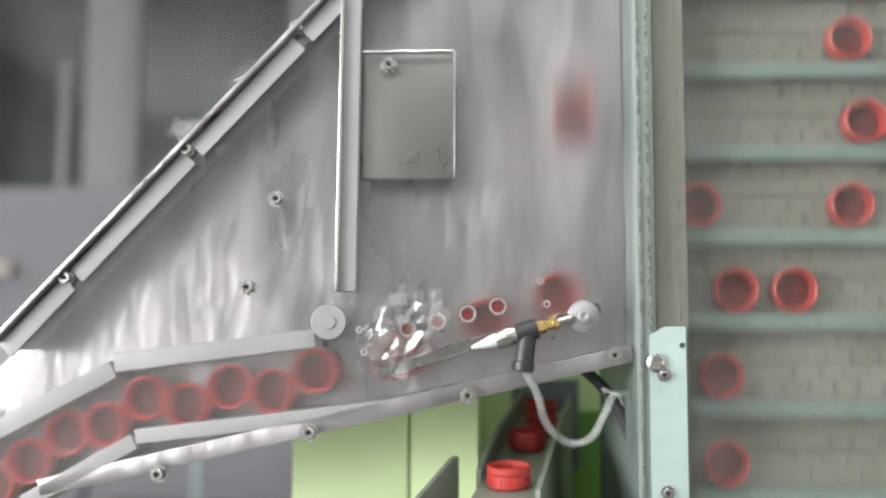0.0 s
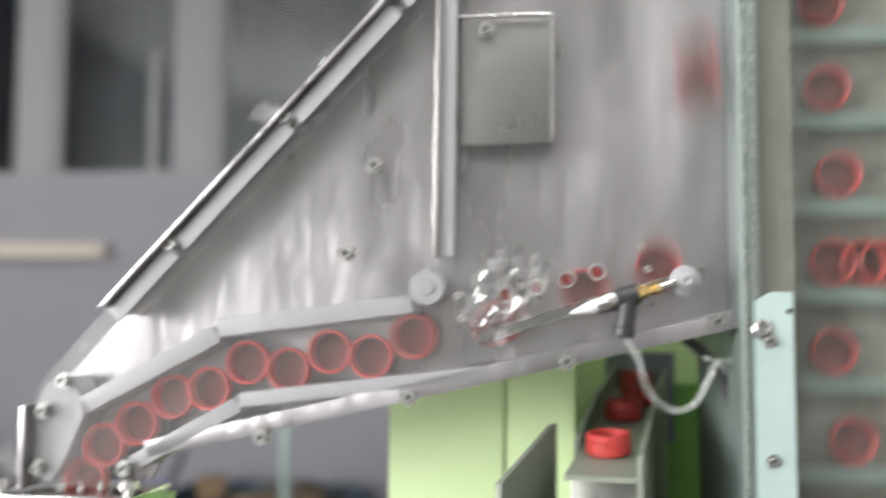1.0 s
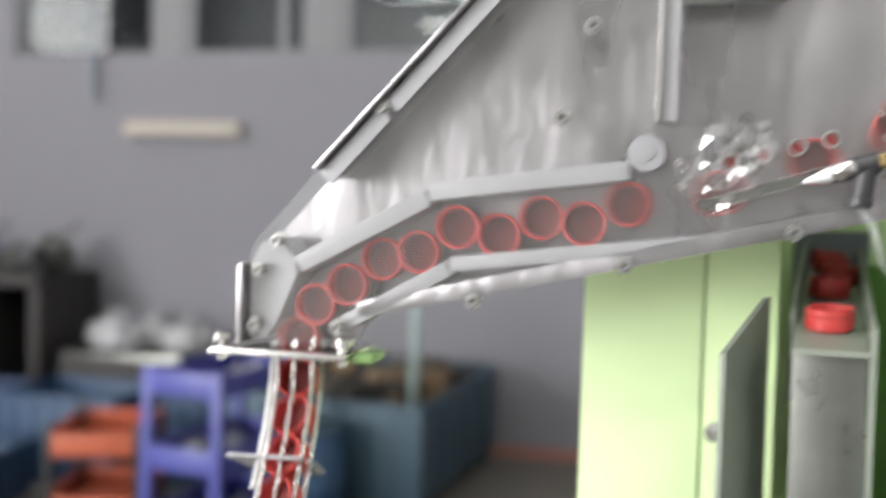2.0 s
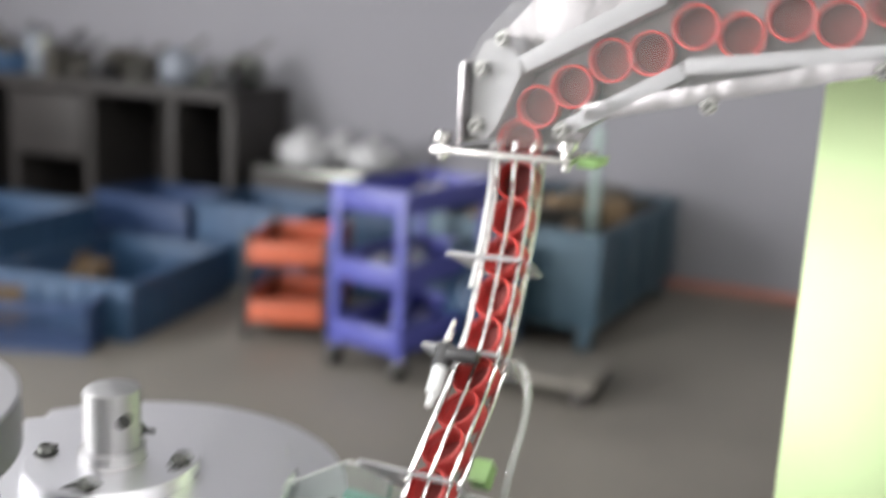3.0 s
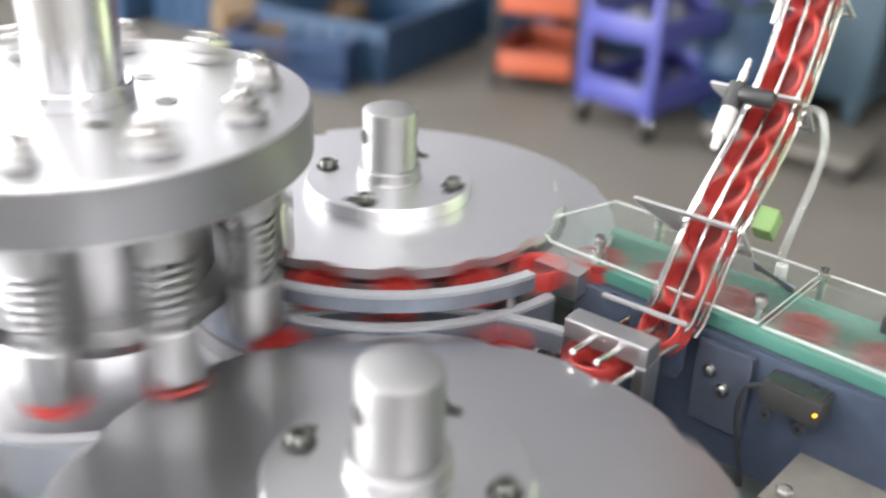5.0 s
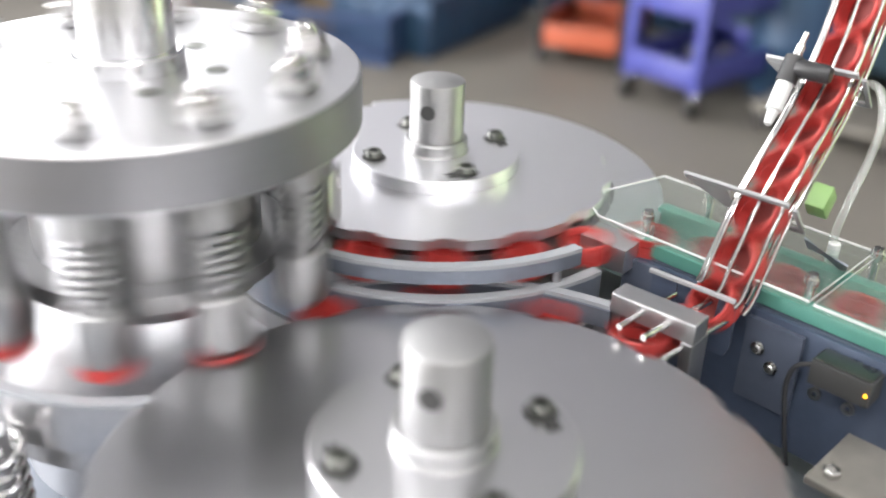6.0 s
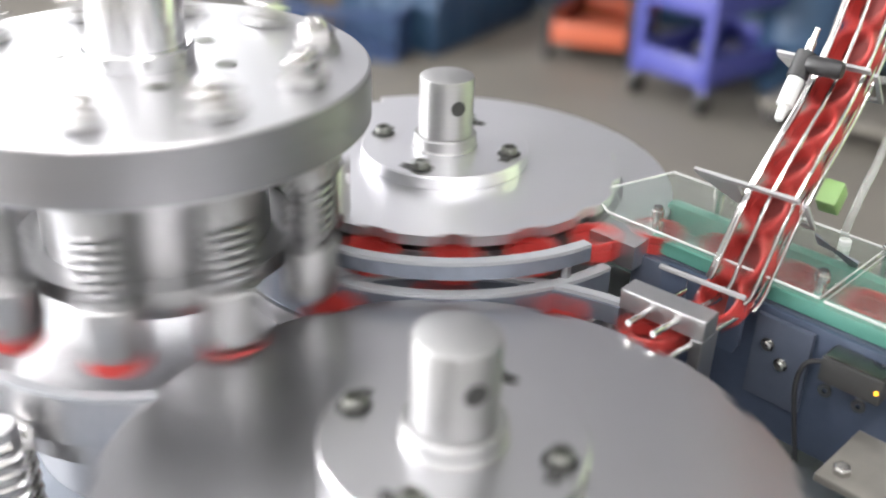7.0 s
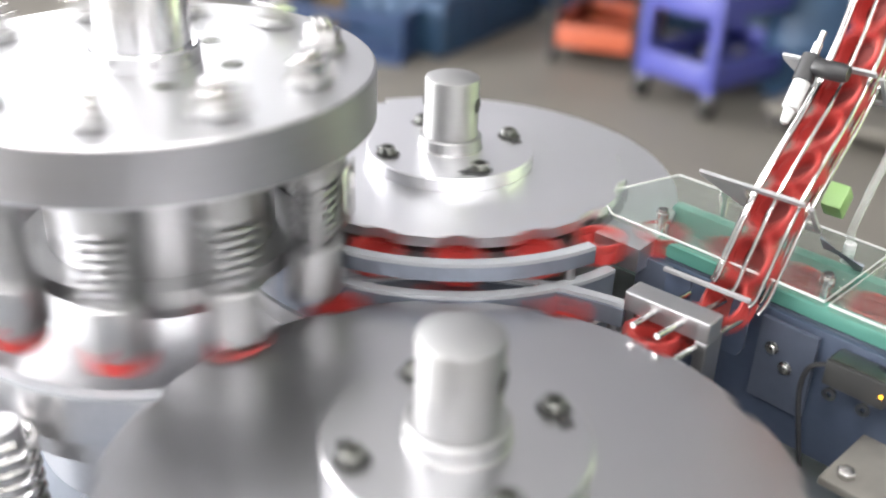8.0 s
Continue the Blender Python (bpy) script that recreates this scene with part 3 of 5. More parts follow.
def bench():
    b = thing("workbench", at(-6.3, 3.95, FLOOR_V), "dark cluttered workbench with open bays against the wall", "workbench")
    part("worktop", box(bmesh.new(), (0, 0, 0.86), (2.95, 0.62, 0.93), 0.006), M_DARKWOOD, b)
    for x in (0.0, 0.62, 1.24, 1.86, 2.48, 2.89):
        part("side_panel", box(bmesh.new(), (x, 0.02, 0), (x + 0.06, 0.6, 0.86), 0.003), M_DARKWOOD, b)
    part("back_panel", box(bmesh.new(), (0, 0.58, 0.05), (2.9, 0.6, 0.85)), M_DARKWOOD, b)
    for x in (0.06, 1.30):
        part("drawer_front", box(bmesh.new(), (x, 0.0, 0.45), (x + 0.56, 0.02, 0.84), 0.004), M_DARKWOOD, b)
    rnd = random.Random(21)
    for k in range(44):
        x, y, s = rnd.uniform(0.08, 2.86), rnd.uniform(0.1, 0.5), rnd.uniform(0.05, 0.12)
        it = thing("bench_item", b.matrix_world @ pose(x, y, 0.93, 0, 0, rnd.uniform(0, 90)), "grimy dark workshop item lying on the bench", "workshop item", "things on the bench")
        mat = rnd.choice((M_JUNK, M_JUNK, M_DARKWOOD, M_BLACK, M_STEEL_DARK, M_GREYPAINT))
        if k % 4 == 0:
            part("body", cyl(bmesh.new(), s * 0.5, 0, s * 2.2, 16, 0.004), mat, it)
            part("cap", cyl(bmesh.new(), s * 0.2, s * 2.2, s * 2.8, 12, 0.002), M_BLACK, it)
        elif k % 4 == 1:
            lump = bmesh.new()
            bmesh.ops.create_icosphere(lump, subdivisions=3, radius=s)
            for v in lump.verts:
                v.co += 0.5 * s * noise.noise_vector(v.co * 22 + Vector((k, 0, 0)))
                v.co.z = max(0.0, v.co.z + 0.6 * s)
            part("casting", lump, mat, it)
            part("bar", tube(bmesh.new(), [(-s, 0, 0.6 * s), (s * 1.4, 0.2 * s, 2.4 * s)], 0.012, 8), M_JUNK, it)
        else:
            part("body", box(bmesh.new(), (-s, -s * 0.7, 0), (s, s * 0.7, s * rnd.uniform(0.7, 1.9)), 0.006), mat, it)
            part("knob", cyl(bmesh.new(), s * 0.25, -0.01, 0.02, 10, 0.002, Matrix.Translation((0, -s * 0.7, s * 0.4)) @ FACE), M_ALU_DULL, it)
    tub = thing("plastic_tub", b.matrix_world @ pose(0.85, 0.1, 0.93), "light blue tub with orange goods on the bench", "tub")
    part("tub", lathe(bmesh.new(), [(0.0, 0.0), (0.20, 0.0), (0.24, 0.12), (0.25, 0.12), (0.21, -0.0)], 24, Matrix.Translation((0.2, 0.2, 0.001))), M_CRATE, tub)
    part("rim", lathe(bmesh.new(), [(0.24, 0.115), (0.262, 0.115), (0.262, 0.13), (0.24, 0.13), (0.24, 0.115)], 24, Matrix.Translation((0.2, 0.2, 0.001))), M_CRATE, tub)
    # small stand with bags beside the bench
    st = thing("low_cabinet", at(-3.22, 3.98, FLOOR_V), "dark low cabinet beside the bench", "cabinet")
    part("body", box(bmesh.new(), (0, 0, 0.04), (1.0, 0.55, 0.52), 0.006), M_STEEL_DARK, st)
    for x in (0.01, 0.505):
        part("door", box(bmesh.new(), (x, -0.016, 0.06), (x + 0.485, -0.001, 0.50), 0.003), M_DARKWOOD, st)
    part("plinth", box(bmesh.new(), (0.03, 0.03, 0), (0.97, 0.52, 0.039)), M_BLACK, st)
    for k, (x, y) in enumerate(((0.18, 0.25), (0.42, 0.3), (0.66, 0.22), (0.3, 0.15))):
        bag = thing("sack", st.matrix_world @ pose(x, y, 0.52, 0, 0, 40 * k), "crumpled white plastic sack on the low cabinet", "sack", "white sacks")
        bm = bmesh.new()
        bmesh.ops.create_icosphere(bm, subdivisions=3, radius=0.13)
        for v in bm.verts:
            v.co = Vector((v.co.x * 1.2, v.co.y, max(-0.06, v.co.z * 0.75))) + 0.035 * noise.noise_vector(v.co * 16 + Vector((k, 3, 0)))
            v.co.z = max(v.co.z, -0.07) + 0.07
        part("sack", bm, M_BAG, bag)
        part("tie", lathe(bmesh.new(), [(0.012, 0.14), (0.02, 0.16), (0.05, 0.21), (0.03, 0.2), (0.008, 0.165)], 10), M_BAG, bag)


def big_bin():
    b = thing("steel_bin", at(-1.95, 3.25, FLOOR_V, 0, 0, -4), "slate-blue steel bin standing open against the wall", "bin")
    lx, ly, h = 0.98, 1.28, 0.52
    for a, c in (((0, 0, 0.1), (lx, 0.02, h)), ((0, ly - 0.02, 0.1), (lx, ly, h)), ((0, 0.02, 0.1), (0.02, ly - 0.02, h)), ((lx - 0.02, 0.02, 0.1), (lx, ly - 0.02, h))):
        part("side", box(bmesh.new(), a, c, 0.003), M_BIN, b)
    part("base", box(bmesh.new(), (0.02, 0.02, 0.1), (lx - 0.02, ly - 0.02, 0.12)), M_BIN, b)
    for x, y in itertools.product((0.03, lx - 0.09), (0.03, ly - 0.09)):
        part("leg", box(bmesh.new(), (x, y, 0), (x + 0.06, y + 0.06, 0.1), 0.003), M_BIN, b)
    for y in (0.32, 0.64, 0.96):
        part("rib", box(bmesh.new(), (lx, y, 0.12), (lx + 0.025, y + 0.04, h - 0.02), 0.003), M_BIN, b)
    rnd = random.Random(33)
    fill = part("fill", box(bmesh.new(), (0.021, 0.021, 0.1205), (lx - 0.021, ly - 0.021, 0.38), 0.01), M_JUNK, b, "brown layer of packed scrap")
    for k in range(34):
        x, y, s = rnd.uniform(0.12, lx - 0.12), rnd.uniform(0.12, ly - 0.12), rnd.uniform(0.05, 0.11)
        scrap = thing("scrap_piece", b.matrix_world @ pose(x, y, 0.38, 0, 0, rnd.uniform(0, 180)), "grimy brown scrap piece heaped in the steel bin", "scrap", "scrap in the bin")
        lump = bmesh.new()
        box(lump, (-s, -s * 0.7, 0), (s, s * 0.7, s * rnd.uniform(0.8, 2.0)), 0.005)
        for v in lump.verts:
            v.co += 0.3 * s * noise.noise_vector(v.co * 12 + Vector((k, 1, 0)))
            v.co.z = max(0.0, v.co.z)
        part("body", lump, M_JUNK if k % 3 else M_CARD, scrap)
    d = thing("blue_drum", at(-1.42, 3.02, FLOOR_V), "faded blue plastic drum beside the steel bin", "drum")
    part("body", lathe(bmesh.new(), [(0, 0.0), (0.15, 0.0), (0.165, 0.03), (0.165, 0.2), (0.172, 0.215), (0.165, 0.23), (0.165, 0.4), (0.15, 0.43), (0, 0.43)], 32), M_CRATE, d)
    part("lid", cyl(bmesh.new(), 0.158, 0.43, 0.45, 32, 0.004), M_BIN, d)
    t = thing("low_table", at(-1.36, 2.55, FLOOR_V), "low dusty plank platform on the floor", "platform")
    part("top", box(bmesh.new(), (0, 0, 0.06), (0.55, 0.34, 0.09), 0.004), M_FLOOR, t)
    for x in (0.02, 0.47):
        part("runner", box(bmesh.new(), (x, 0.01, 0), (x + 0.06, 0.33, 0.06), 0.003), M_DARKWOOD, t)
    p = thing("teal_post", at(-1.2, 3.9, FLOOR_V), "pale teal upright post behind the bin", "post")
    part("pole", cyl(bmesh.new(), 0.022, 0.012, 0.9, 14, 0.003), M_TEAL_STEEL, p)
    part("foot", cyl(bmesh.new(), 0.09, 0, 0.0118, 20, 0.002), M_TEAL_STEEL, p)


# ---- the hopper ----
def hopper():
    h = thing("cap_hopper", BASE, "stainless cap hopper with a clear dented cover and sloping channel", "hopper")
    # outline of the sheet: right edge, bottom slope, outlet and the long slope on the far side
    outline = [(0.2515, -0.031), (0.2515, 0.66), (0.2, 0.66), (0.2, 0.478), (-0.262, -0.016), (-0.318, -0.078), (-0.328, -0.10), (-0.328, -0.166), (-0.24, -0.166), (-0.226, -0.142)]
    part("back_plate", prism(bmesh.new(), outline, -0.052, -0.046, FACE), M_STEEL, h, "grey stainless back plate")
    part("front_cover", prism(bmesh.new(), outline, -0.003, 0.0, FACE), M_SHEET, h, "clear scratched plastic cover", smooth=0)
    # spacer along the sloping edge, in three lengths
    for a, b in (((-0.262, -0.026), (-0.2115, 0.0285)), ((-0.2055, 0.035), (-0.1155, 0.132)), ((-0.1095, 0.1385), (-0.0265, 0.2275)), ((-0.0205, 0.234), (0.196, 0.466))):
        part("edge_bar", bar(a[0] + 0.007, a[1] + 0.002, b[0] + 0.007, b[1] + 0.002, 0.015, -0.0035, -0.0005), M_WHITE_BAR, h)
    part("edge_spacer", bar(-0.255, -0.02, 0.2, 0.468, 0.010, 0.0035, 0.0455), M_STEEL, h)
    part("edge_flange", bar(-0.262, -0.016, 0.2, 0.480, 0.004, -0.012, 0.052), M_STEEL, h)
    part("corner_flange", bar(-0.327, -0.166, -0.327, -0.098, 0.004, -0.012, 0.052), M_STEEL, h)
    part("corner_plate", prism(bmesh.new(), [(-0.324, -0.162), (-0.324, -0.10), (-0.314, -0.08), (-0.296, -0.075), (-0.284, -0.092), (-0.281, -0.106), (-0.300, -0.150), (-0.309, -0.162)], -0.045, -0.0035, FACE), M_WHITE_BAR, h, "white corner spacer")
    # folded upright strip
    part("fold_strip", bar(0.024, 0.024, 0.029, 0.66, 0.014, -0.012, -0.0005, 0.002), M_WHITE_BAR, h, "pale folded steel strip")
    part("fold_lip", bar(0.0165, 0.024, 0.0215, 0.66, 0.003, -0.018, -0.0005, 0.0006), M_CHROME, h)
    # inspection window
    part("window_panel", box(bmesh.new(), (0.030, -0.0045, 0.117), (0.108, -0.0005, 0.220), 0.0006), M_SHEET, h, "dull grey inspection panel")
    part("window_backing", box(bmesh.new(), (0.030, 0.004, 0.117), (0.108, 0.008, 0.220), 0.0006), M_STEEL_DARK, h, "dark inspection backing")
    part("window_lip", box(bmesh.new(), (0.030, -0.006, 0.2205), (0.109, -0.001, 0.2225), 0.0005), M_CHROME, h)
    part("window_edge", box(bmesh.new(), (0.1085, -0.005, 0.117), (0.1097, -0.001, 0.220), 0.0003), M_CHROME, h)
    # channel rails
    for name, a, b, wd in (("upper_rail", (-0.281, -0.098), (-0.1685, -0.0385), 0.015), ("upper_rail", (-0.1675, -0.0335), (-0.004, -0.0125), 0.015),
                           ("lower_rail", (-0.238, -0.146), (-0.149, -0.096), 0.013), ("lower_rail", (-0.148, -0.0925), (0.05, -0.0685), 0.012)):
        part(name, bar(*a, *b, wd, 0.0035, 0.0455), M_WHITE_BAR, h)
    part("bottom_bar", bar(-0.226, -0.134, 0.2515, -0.0235, 0.014, 0.0035, 0.0455), M_STEEL, h)
    part("outlet_tab", box(bmesh.new(), (-0.345, -0.03, -0.174), (-0.224, 0.056, -0.1685), 0.001), M_CHROME, h)
    part("pivot_knob", lathe(bmesh.new(), [(0, 0), (0.0145, 0), (0.0145, 0.006), (0.0135, 0.007), (0.006, 0.007), (0.0055, 0.0085), (0, 0.0085)], 28, Matrix.Translation((0.009, -0.0005, 0.0)) @ FACE), M_KNOB, h, "round grey pivot knob")
    # slot with its lip, row of eyelets, small rivets
    slot = bmesh.new()
    tube(slot, [(0.048, -0.002, -0.046), (0.140, -0.002, -0.0165), (0.228, -0.002, 0.0085)], 0.0006, 6)
    tube(slot, [(0.046, -0.002, -0.037), (0.138, -0.002, -0.0085), (0.226, -0.002, 0.0165)], 0.0006, 6)
    part("slot_lip", slot, M_BOLT, h)
    part("slot", bar(0.049, -0.0405, 0.226, 0.0122, 0.0070, -0.0012, -0.0004, 0), M_STEEL_DARK, h, "long dark adjusting slot")
    for k in range(4):
        u, v = 0.072 + 0.024 * k, -0.005 + 0.006 * k
        eye = part("eyelet", lathe(bmesh.new(), [(0.0045, 0), (0.0068, 0), (0.0068, 0.0016), (0.0052, 0.0016), (0.0045, 0)], 18, Matrix.Translation((u, -0.0008, v)) @ FACE), M_CHROME, h)
        part("hole", cyl(bmesh.new(), 0.0042, -0.0005, 0.0004, 16, 0, Matrix.Translation((u - 0.0008, -0.0008, v - 0.0006)) @ FACE), M_DARK_INSIDE, eye)
    for u, v in ((0.033, -0.006), (0.037, -0.024), (0.178, 0.033), (0.183, 0.015)):
        part("rivet", lathe(bmesh.new(), [(0.0014, 0), (0.0032, 0), (0.003, 0.0014), (0.0014, 0.0014), (0.0014, 0)], 12, Matrix.Translation((u, -0.0008, v)) @ FACE), M_CHROME, h)
    # a patch of crumpled clear film stuck over the channel
    film, rnd = bmesh.new(), random.Random(11)
    rows = []
    for j in range(10):
        rows.append([film.verts.new((0.030 + 0.0068 * k + rnd.uniform(-0.002, 0.002), -0.0045 + rnd.uniform(-0.0038, 0.0032), -0.052 + 0.0085 * j + 0.0012 * k + rnd.uniform(-0.0025, 0.0025))) for k in range(12)])
    for j, k in itertools.product(range(9), range(11)):
        if ((k - 5) / 5.6) ** 2 + ((j - 4) / 4.6) ** 2 < 0.75 + rnd.uniform(-0.25, 0.3):
            q = rows[j][k], rows[j][k + 1], rows[j + 1][k + 1], rows[j + 1][k]
            film.faces.new((q[0], q[1], q[2]))
            film.faces.new((q[0], q[2], q[3]))
    for v in [v for v in film.verts if not v.link_faces]:
        film.verts.remove(v)
    part("film_patch", film, M_TAPE, h, "crumpled shiny clear film", smooth=0)
    spots = [(-0.256 + 0.052 * 0, -0.015), (-0.2075, 0.0355), (-0.111, 0.141), (-0.022, 0.2435), (0.075, 0.34), (-0.036, 0.100), (-0.058, 0.028), (0.120, -0.0578), (-0.0058, -0.0875), (-0.126, -0.121),
             (-0.242, -0.149), (-0.297, -0.078), (-0.314, -0.103), (-0.317, -0.150), (0.055, 0.211), (0.236, -0.0255)]
    add_bolts(h, [(u, -0.001, v) for u, v in spots[1:]], 0.0048, 0.0065)
    # wing screws at the outlet
    for u in (-0.341, -0.232):
        s = part("wing_screw", lathe(bmesh.new(), [(0, -0.012), (0.004, -0.012), (0.004, 0.004), (0.008, 0.005), (0.008, 0.011), (0, 0.012)], 14, Matrix.Translation((u, -0.014, -0.168))), M_CHROME, h)
    part("green_tag", box(bmesh.new(), (-0.222, -0.02, -0.176), (-0.205, 0.02, -0.169), 0.002), M_LIME, h, "small green plastic tag")


def air_nozzle():
    n = thing("air_nozzle", BASE, "small air nozzle with brass fitting, black elbow and clear hose", "air nozzle")
    slope = math.atan2(0.030, 0.100)
    along = Matrix.Translation((0.123, -0.016, -0.020)) @ Matrix.Rotation(-slope, 4, "Y") @ Matrix.Rotation(radians(90), 4, "Y")
    part("tip", lathe(bmesh.new(), [(0, 0), (0.0012, 0), (0.0052, 0.016), (0.0056, 0.020), (0, 0.020)], 18, along), M_NOZZLE, n, "white pointed nozzle tip")
    part("collar", lathe(bmesh.new(), [(0, 0.0202), (0.0066, 0.0202), (0.0074, 0.024), (0.0074, 0.036), (0.006, 0.038), (0, 0.038)], 8, along), M_CHROME, n)
    elbow = bmesh.new()
    lathe(elbow, [(0, 0.0382), (0.0082, 0.0382), (0.0082, 0.054), (0, 0.054)], 20, along)
    part("elbow", elbow, M_BLACK, n, "black plastic elbow")
    el = along @ Vector((0, 0, 0.046))
    part("socket", lathe(bmesh.new(), [(0, 0.006), (0.0075, 0.004), (0.0078, -0.024), (0.0088, -0.025), (0.0088, -0.031), (0.006, -0.032), (0, -0.032)], 20, Matrix.Translation(el) @ Matrix.Rotation(radians(8), 4, "Y")), M_BLACK, n)
    part("brass_fitting", lathe(bmesh.new(), [(0, 0.0542), (0.0055, 0.0542), (0.0055, 0.060), (0.004, 0.061), (0.004, 0.066), (0.0058, 0.067), (0.0058, 0.071), (0, 0.071)], 6, along), M_BRASS, n)
    part("stem", lathe(bmesh.new(), [(0, 0.0712), (0.0033, 0.0712), (0.0033, 0.082), (0, 0.082)], 12, along), M_CHROME, n)
    part("clamp_washer", lathe(bmesh.new(), [(0, 0.0), (0.0125, 0.0), (0.0125, 0.003), (0.011, 0.0045), (0.006, 0.006), (0.0055, 0.011), (0.003, 0.012), (0, 0.009)], 24, Matrix.Translation((0.211, -0.008, 0.005)) @ FACE), M_KNOB, n)
    start = Matrix.Translation(el) @ Matrix.Rotation(radians(8), 4, "Y") @ Vector((0, 0, -0.03))
    run = spline([start, (0.174, -0.017, -0.055), (0.181, -0.016, -0.078), (0.198, -0.012, -0.093), (0.216, -0.006, -0.090), (0.228, 0.0, -0.072), (0.236, 0.008, -0.058), (0.247, 0.016, -0.057), (0.256, 0.026, -0.064)], 6)
    part("hose", tube(bmesh.new(), run, 0.0032, 12, False), M_HOSE, n, "clear plastic hose")
    cable = thing("cable", BASE, "thick black cable drooping behind the hopper", "cable")
    part("sheath", tube(bmesh.new(), spline([(0.19, 0.05, -0.01), (0.215, 0.06, -0.035), (0.24, 0.062, -0.06), (0.258, 0.06, -0.10), (0.262, 0.06, -0.16), (0.26, 0.07, -0.3)], 6), 0.0048, 12), M_RUBBER, cable)
    part("tie", tube(bmesh.new(), [(0.233, 0.052, -0.054), (0.247, 0.052, -0.060), (0.252, 0.064, -0.070), (0.24, 0.07, -0.064), (0.233, 0.052, -0.054)], 0.0013, 6), M_NOZZLE, cable)


# ---- the elevator ----
ROW = 0.0715          # between cleats
CLIMB = 0.280         # metres a second
BELT_U0, BELT_U1, BELT_W = 0.296, 0.83, 0.050
LOOP_LO, LOOP_HI, LOOP_R = -1.12, 0.80, 0.0830
LINKS = 61


def loop_pose(s):
    """A belt link's pose at distance s along the belt, up the front, over the top and down the back."""
    straight, arc = LOOP_HI - LOOP_LO, math.pi * LOOP_R
    s %= 2 * (straight + arc)
    mid = BELT_W + 0.006 + LOOP_R
    if s < straight:
        return at(0, BELT_W + 0.006, LOOP_LO + s)
    if s < straight + arc:
        a = (s - straight) / LOOP_R
        return at(0, mid - LOOP_R * math.cos(a), LOOP_HI + LOOP_R * math.sin(a), -math.degrees(a))
    if s < 2 * straight + arc:
        return at(0, mid + LOOP_R, LOOP_HI - (s - straight - arc), -180)
    a = (s - 2 * straight - arc) / LOOP_R
    return at(0, mid + LOOP_R * math.cos(a), LOOP_LO - LOOP_R * math.sin(a), -180 - math.degrees(a))


LOOP_LENGTH = 2 * (LOOP_HI - LOOP_LO + math.pi * LOOP_R)
LINK_PITCH = LOOP_LENGTH / LINKS


def elevator():
    e = thing("cap_elevator", BASE, "pale teal elevator frame with a cleated belt behind a clear guard", "elevator")
    part("side_frame", box(bmesh.new(), (0.2525, -0.010, -1.25), (0.268, 0.24, 0.95), 0.002), M_PROFILE, e, "teal-grey side profile")
    groove = bmesh.new()
    for u in (0.2555, 0.2625):
        box(groove, (u, -0.0125, -1.25), (u + 0.0018, -0.0102, 0.95))
    part("profile_rib", groove, M_BOLT, e)
    part("liner", box(bmesh.new(), (0.268, 0.004, -1.25), (0.296, 0.008, 0.95), 0.0008), M_BELT, e, "grey-green liner plate")
    ticks = bmesh.new()
    for k in range(96):
        for u in (0.2725, 0.2810, 0.2895):
            v = -1.24 + 0.0226 * k + (0.008 if u == 0.2810 else 0.0)
            box(ticks, (u, 0.0032, v), (u + 0.0011, 0.0039, v + 0.0085))
    tagged(part("hinge_ticks", ticks, M_STEEL_DARK, e, smooth=0), kind="stuff")
    part("far_frame", box(bmesh.new(), (0.835, -0.010, -1.25), (0.855, 0.24, 0.95), 0.002), M_ALU_SIDE, e)
    part("guard", box(bmesh.new(), (0.2685, -0.008, -0.95), (0.834, -0.004, 0.9)), M_CLEAR, e, "clear guard sheet", smooth=0)
    part("back_panel", box(bmesh.new(), (0.268, 0.232, -1.25), (0.835, 0.24, 0.95)), M_TEAL_STEEL, e)
    part("head_cover", box(bmesh.new(), (0.2525, -0.010, 0.9505), (0.855, 0.24, 0.965), 0.002), M_TEAL_STEEL, e)
    part("foot", box(bmesh.new(), (0.2525, -0.03, FLOOR_V), (0.855, 0.26, -1.2505), 0.003), M_GREYPAINT, e)
    bracket = part("bracket", prism(bmesh.new(), [(0.262, -0.6), (0.290, -0.6), (0.290, -0.003), (0.274, -0.003), (0.262, -0.010)], 0.0105, 0.0145, FACE), M_TEAL_STEEL, e, "teal bracket plate")
    add_bolts(bracket, [(0.2725, -0.0147, -0.0405), (0.2735, -0.0147, -0.130), (0.2735, -0.0147, -0.22), (0.2735, -0.0147, -0.31)], 0.0036, 0.005)
    part("lock_nut", lathe(bmesh.new(), [(0, 0), (0.0075, 0), (0.0075, 0.003), (0.005, 0.0045), (0.0046, 0.003), (0, 0.003)], 20, Matrix.Translation((0.2665, -0.0147, -0.0312)) @ FACE), M_BOLT, bracket)
    part("pin_hole", cyl(bmesh.new(), 0.0022, 0, 0.0006, 12, 0, Matrix.Translation((0.287, -0.0147, -0.0175)) @ FACE), M_RUBBER, bracket)
    for v in (0.20, 0.125, 0.05):
        part("liner_screw", cyl(bmesh.new(), 0.0017, 0, 0.0012, 10, 0, Matrix.Translation((0.279, 0.0038, v)) @ FACE), M_STEEL_DARK, e)


